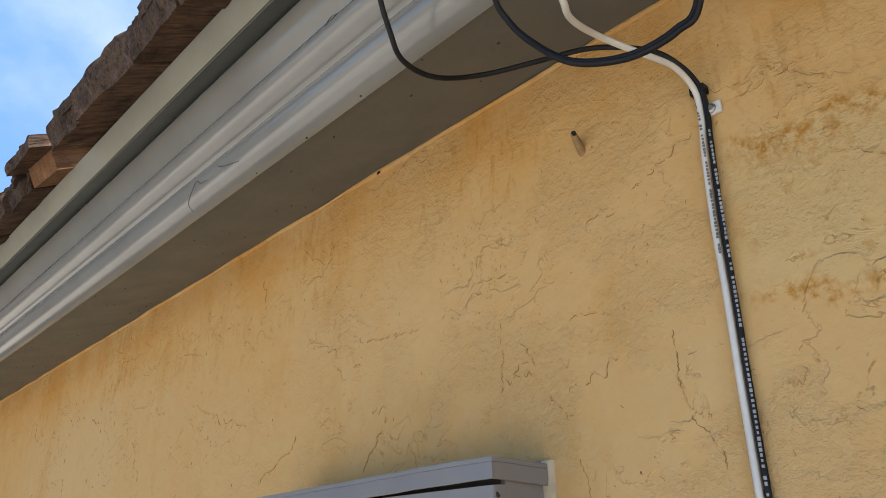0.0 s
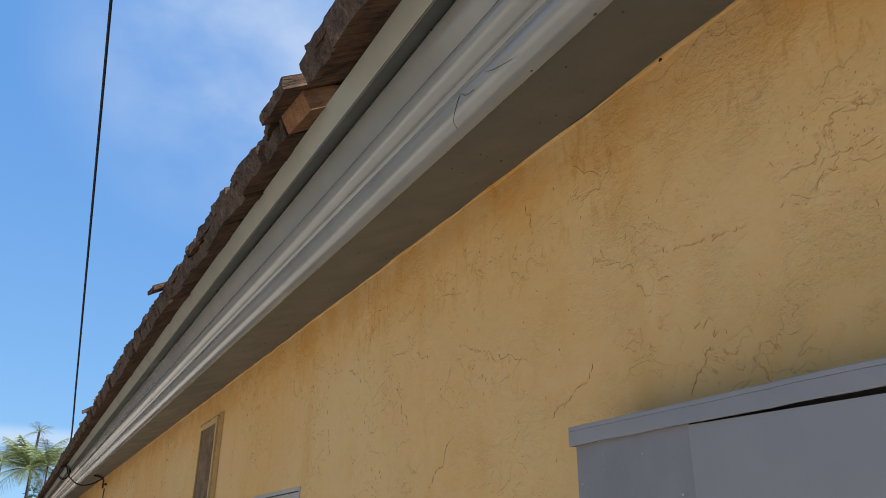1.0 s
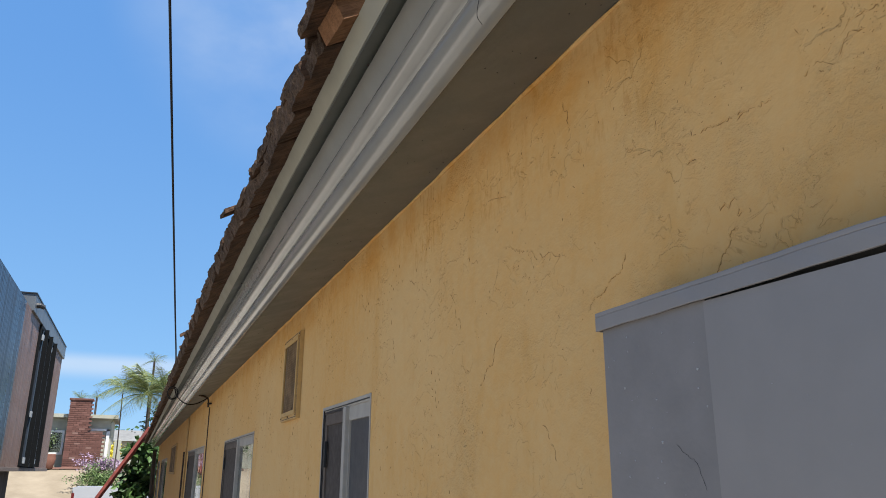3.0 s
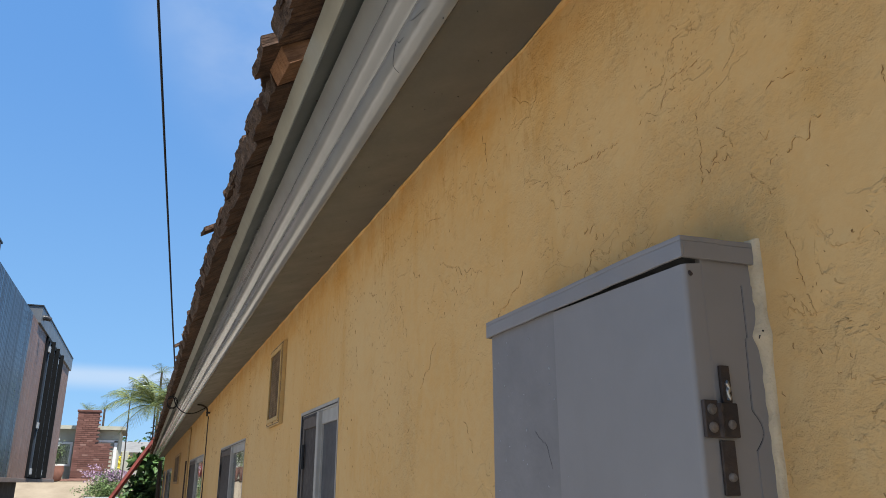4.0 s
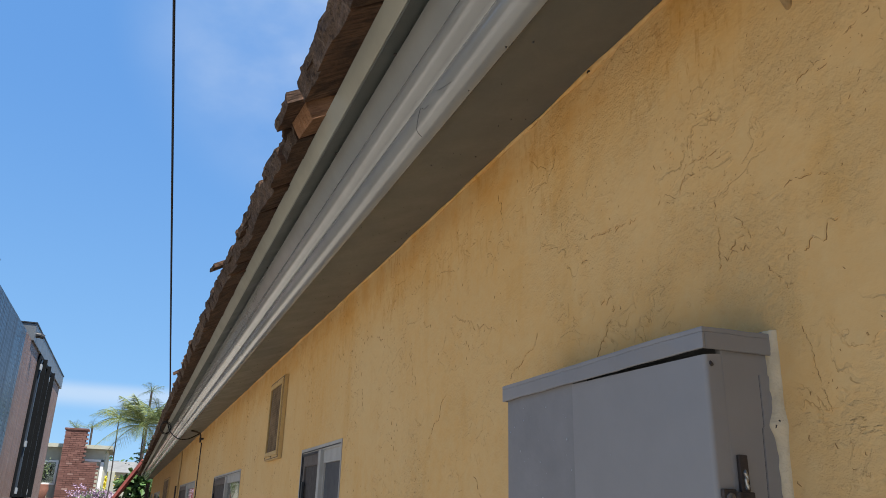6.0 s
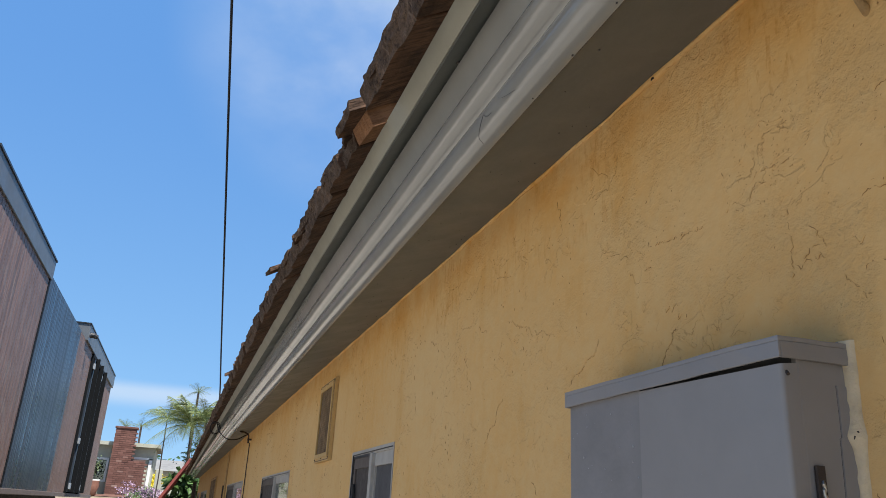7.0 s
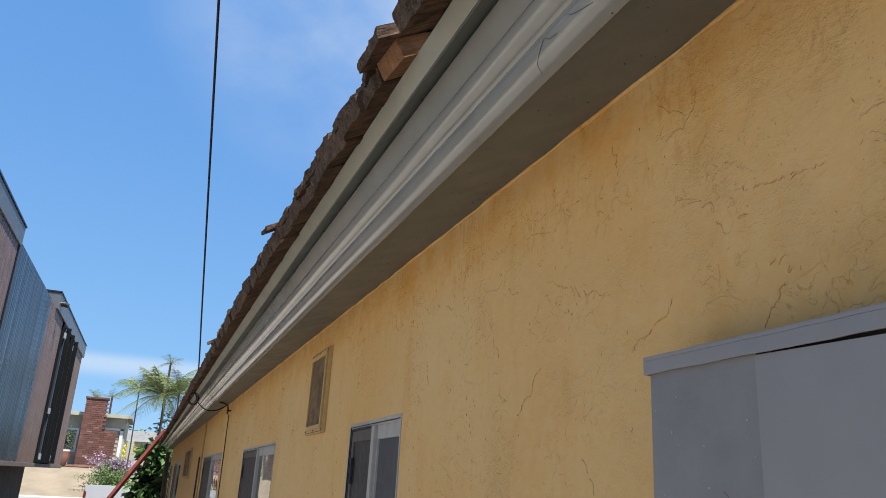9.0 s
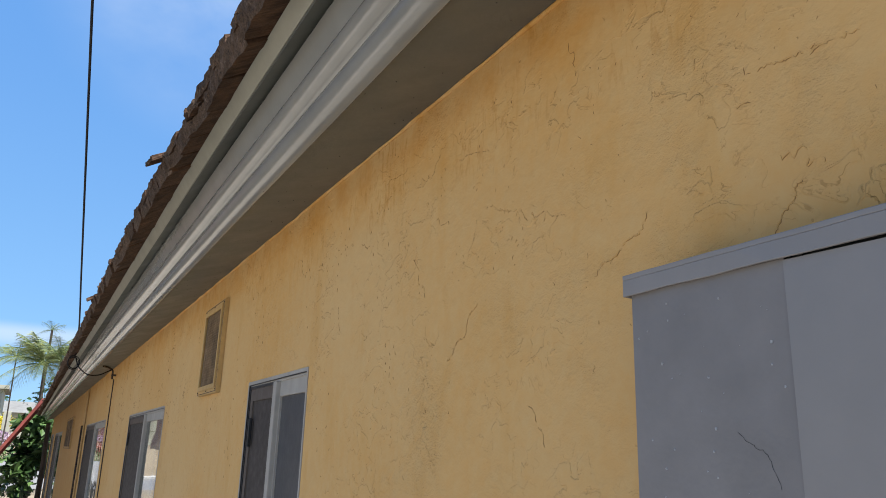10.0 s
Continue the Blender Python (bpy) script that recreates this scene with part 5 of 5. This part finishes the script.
tagged(part("leaning_beam", bm, M_REDWOOD), "red stained timber beam leaning against the eave", "timber")
bm = bmesh.new()
add_tube(bm, [(-0.09, 21.15, 0), (-0.07, 21.15, 1.3), (-0.10, 21.15, 2.35)], [0.07, 0.06, 0.05], 8)
tagged(part("vine_trunk", bm, M_BARK), "dark bare vine trunk at the house corner", "trunk")

# ---- far town and hills beyond the houses ----
bm = bmesh.new()
leaf_cloud(bm, (-14, 120, 4.2), (22, 4, 3.2), 2500, 0.9, 31)
leaf_cloud(bm, (16, 110, 4.0), (18, 4, 3.4), 2000, 0.9, 32)
tagged(part("far_trees", bm, M_LEAF), "distant mixed trees along the horizon", "trees", kind="stuff")

# ---- roof shakes at the eave ----
def shake_mesh(seed, thick, back, worn=1.0):
    """A split wooden shake: crumbling uneven butt, thin tail. x outward, y across (unit wide), z up from the course below."""
    r = random.Random(seed)
    cols = 12
    verts, faces = [], []
    slope = r.uniform(-0.007, 0.007)
    step = r.uniform(-0.4, 0.4)
    jump = r.choice((0.0, 0.003, -0.004, -0.008)) * worn
    for c in range(cols):
        y = c / (cols - 1) - 0.5
        n1 = noise.noise((c * 0.55, seed * 3.1, 0))
        top = thick * (1.0 + 0.22 * worn * n1)
        out = slope * y * 2 + (jump if y > step else 0) + 0.003 * worn * noise.noise((c * 0.8, seed, 4))
        low = 0.0018 * worn * noise.noise((c * 0.5, seed, 9))
        yy = y + (r.uniform(-0.025, 0.025) if 0 < c < cols - 1 else 0)
        verts.append((out, yy, low))
        for u in (0.22, 0.5, 0.78):
            verts.append((out - worn * (0.0035 * u + r.uniform(-0.0022, 0.0030)), yy + r.uniform(-0.012, 0.012), low + (top - low) * (u + r.uniform(-0.05, 0.05))))
        verts.append((out - worn * r.uniform(0.003, 0.008), yy, top))
        verts.append((out - 0.05, yy, top * 0.93 + worn * r.uniform(-0.001, 0.0015)))
        verts.append((-back, y, 0.004))
        verts.append((-back, y, 0.0))
    n = 8
    marks = []
    for c in range(cols - 1):
        a, b = c * n, (c + 1) * n
        for k in range(n):
            faces.append((a + k, b + k, b + (k + 1) % n, a + (k + 1) % n))
            marks.append(1 if k < 6 else 0)
    faces.append(tuple(reversed(range(n))))
    faces.append(tuple((cols - 1) * n + k for k in range(n)))
    return verts, faces, marks + [0, 0]


def to_mesh(name, data, materials):
    me = bpy.data.meshes.new(name)
    me.from_pydata(data[0], [], data[1])
    for mm in materials:
        me.materials.append(mm)
    me.polygons.foreach_set("material_index", data[2])
    me.update()
    return me


ROT = Matrix(((-math.cos(TH), 0, -math.sin(TH), 0), (0, -1, 0, 0), (-math.sin(TH), 0, math.cos(TH), 0), (0, 0, 0, 1)))
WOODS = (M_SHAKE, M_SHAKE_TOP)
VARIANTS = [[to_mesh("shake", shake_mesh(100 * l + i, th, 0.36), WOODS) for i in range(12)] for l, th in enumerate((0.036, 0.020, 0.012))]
FRESH = to_mesh("shake", shake_mesh(7, 0.038, 0.3, 0.25), (M_SHAKE_NEW, M_SHAKE_NEW))
rng = random.Random(12)
done_fresh, done_tip = False, False
far_v, far_f, far_m = [], [], []
for layer, (n0, dmid, dvar, widths) in enumerate(((0.0, 0.047, 0.005, (0.09, 0.19)), (0.033, 0.040, 0.007, (0.06, 0.17)), (0.048, 0.078, 0.010, (0.03, 0.06)))):
    y = -1.2 + rng.uniform(0, 0.1)
    while y < Y_B:
        w = rng.uniform(*widths)
        fresh = layer == 0 and abs(y - 0.65) < 0.10 and not done_fresh
        if layer == 1 and not done_tip and y + w > 0.70:
            y, w, done_tip = 0.690, 0.135, True
        if fresh:
            y, w, done_fresh = 0.708, 0.094, True
        yc = y + w / 2
        d = dmid + rng.uniform(-dvar, dvar) + (0.012 * min(1.0, max(0.0, yc - 1.3)) + (0.013 if yc < 0.68 else 0) if layer < 2 else 0)
        lift = rng.uniform(0.0, 0.004)
        if fresh:
            d = 0.030
        elif layer == 0 and 0.772 < yc < 0.89:
            d = 0.042
        elif layer == 1 and y == 0.690:
            d = 0.064
        tilt = rng.uniform(-3.0, 4.5) if layer == 0 else rng.uniform(-1.0, 1.5)
        x, z = eave(d, n0 + lift)
        m = Matrix.Translation((x, yc, z)) @ ROT @ pose(0, 0, 0, rng.uniform(-3.5, 3.5), -tilt * 0.5, rng.uniform(-1.5, 1.5)) @ Matrix.Diagonal((1, w - rng.uniform(0.001, 0.006), rng.uniform(0.85, 1.2), 1))
        me = FRESH if fresh else rng.choice(VARIANTS[layer])
        if layer < 2 or (y > 3.5 and rng.random() < 0.03):
            if y < (11.0 if layer < 1 else 8.5):
                piece = new("shake", me)
                piece.parent = roof
                piece.matrix_local = m
            else:
                o = len(far_v)
                far_v += [tuple(m @ v.co) for v in me.vertices]
                far_f += [tuple(o + i for i in p.vertices) for p in me.polygons]
                far_m += [p.material_index for p in me.polygons]
        y += w
# one loose splinter standing proud of the eave
x, z = eave(0.080, 0.049)
splinter = new("shake", VARIANTS[2][3])
splinter.parent = roof
splinter.matrix_local = Matrix.Translation((x, 1.825, z)) @ ROT @ Matrix.Diagonal((1, 0.042, 1.1, 1))
far = new("far_shakes", to_mesh("far_shakes", (far_v, far_f, far_m), WOODS))
far.parent = roof
far["kind"] = "stuff"

# courses of shakes up both slopes, behind the eave
cv, cf = [], []
for course in range(22):
    d = -0.14 - 0.2 * course
    y = Y_A + rng.uniform(0, 0.1)
    while y < Y_B - 0.05:
        w = min(rng.uniform(0.09, 0.22), Y_B - y)
        dd, th = d + rng.uniform(-0.012, 0.012), rng.uniform(0.016, 0.026)
        for flip in (False, True):
            o = len(cv)
            for a, n in ((dd, 0.031), (dd, 0.031 + th + 0.012), (dd - 0.30, 0.036), (dd - 0.30, 0.031)):
                x, z = eave(a, n)
                x = 2 * rx_ridge - x if flip else x
                cv += [(x, y + 0.003, z), (x, y + w - 0.003, z)]
            cf += [(o, o + 1, o + 3, o + 2), (o + 2, o + 3, o + 5, o + 4), (o, o + 2, o + 4, o + 6), (o + 1, o + 7, o + 5, o + 3)]
        y += w
M_COURSE = wood_material("grey_brown_shake", (0.060, 0.042, 0.030), (0.19, 0.135, 0.095), (0.5, 3.0, 0.5), 0.95, 22, 0.004)
courses = new("shake_courses", to_mesh("shake_courses", (cv, cf, [0] * len(cf)), (M_COURSE,)))
courses.parent = roof
courses["kind"] = "stuff"
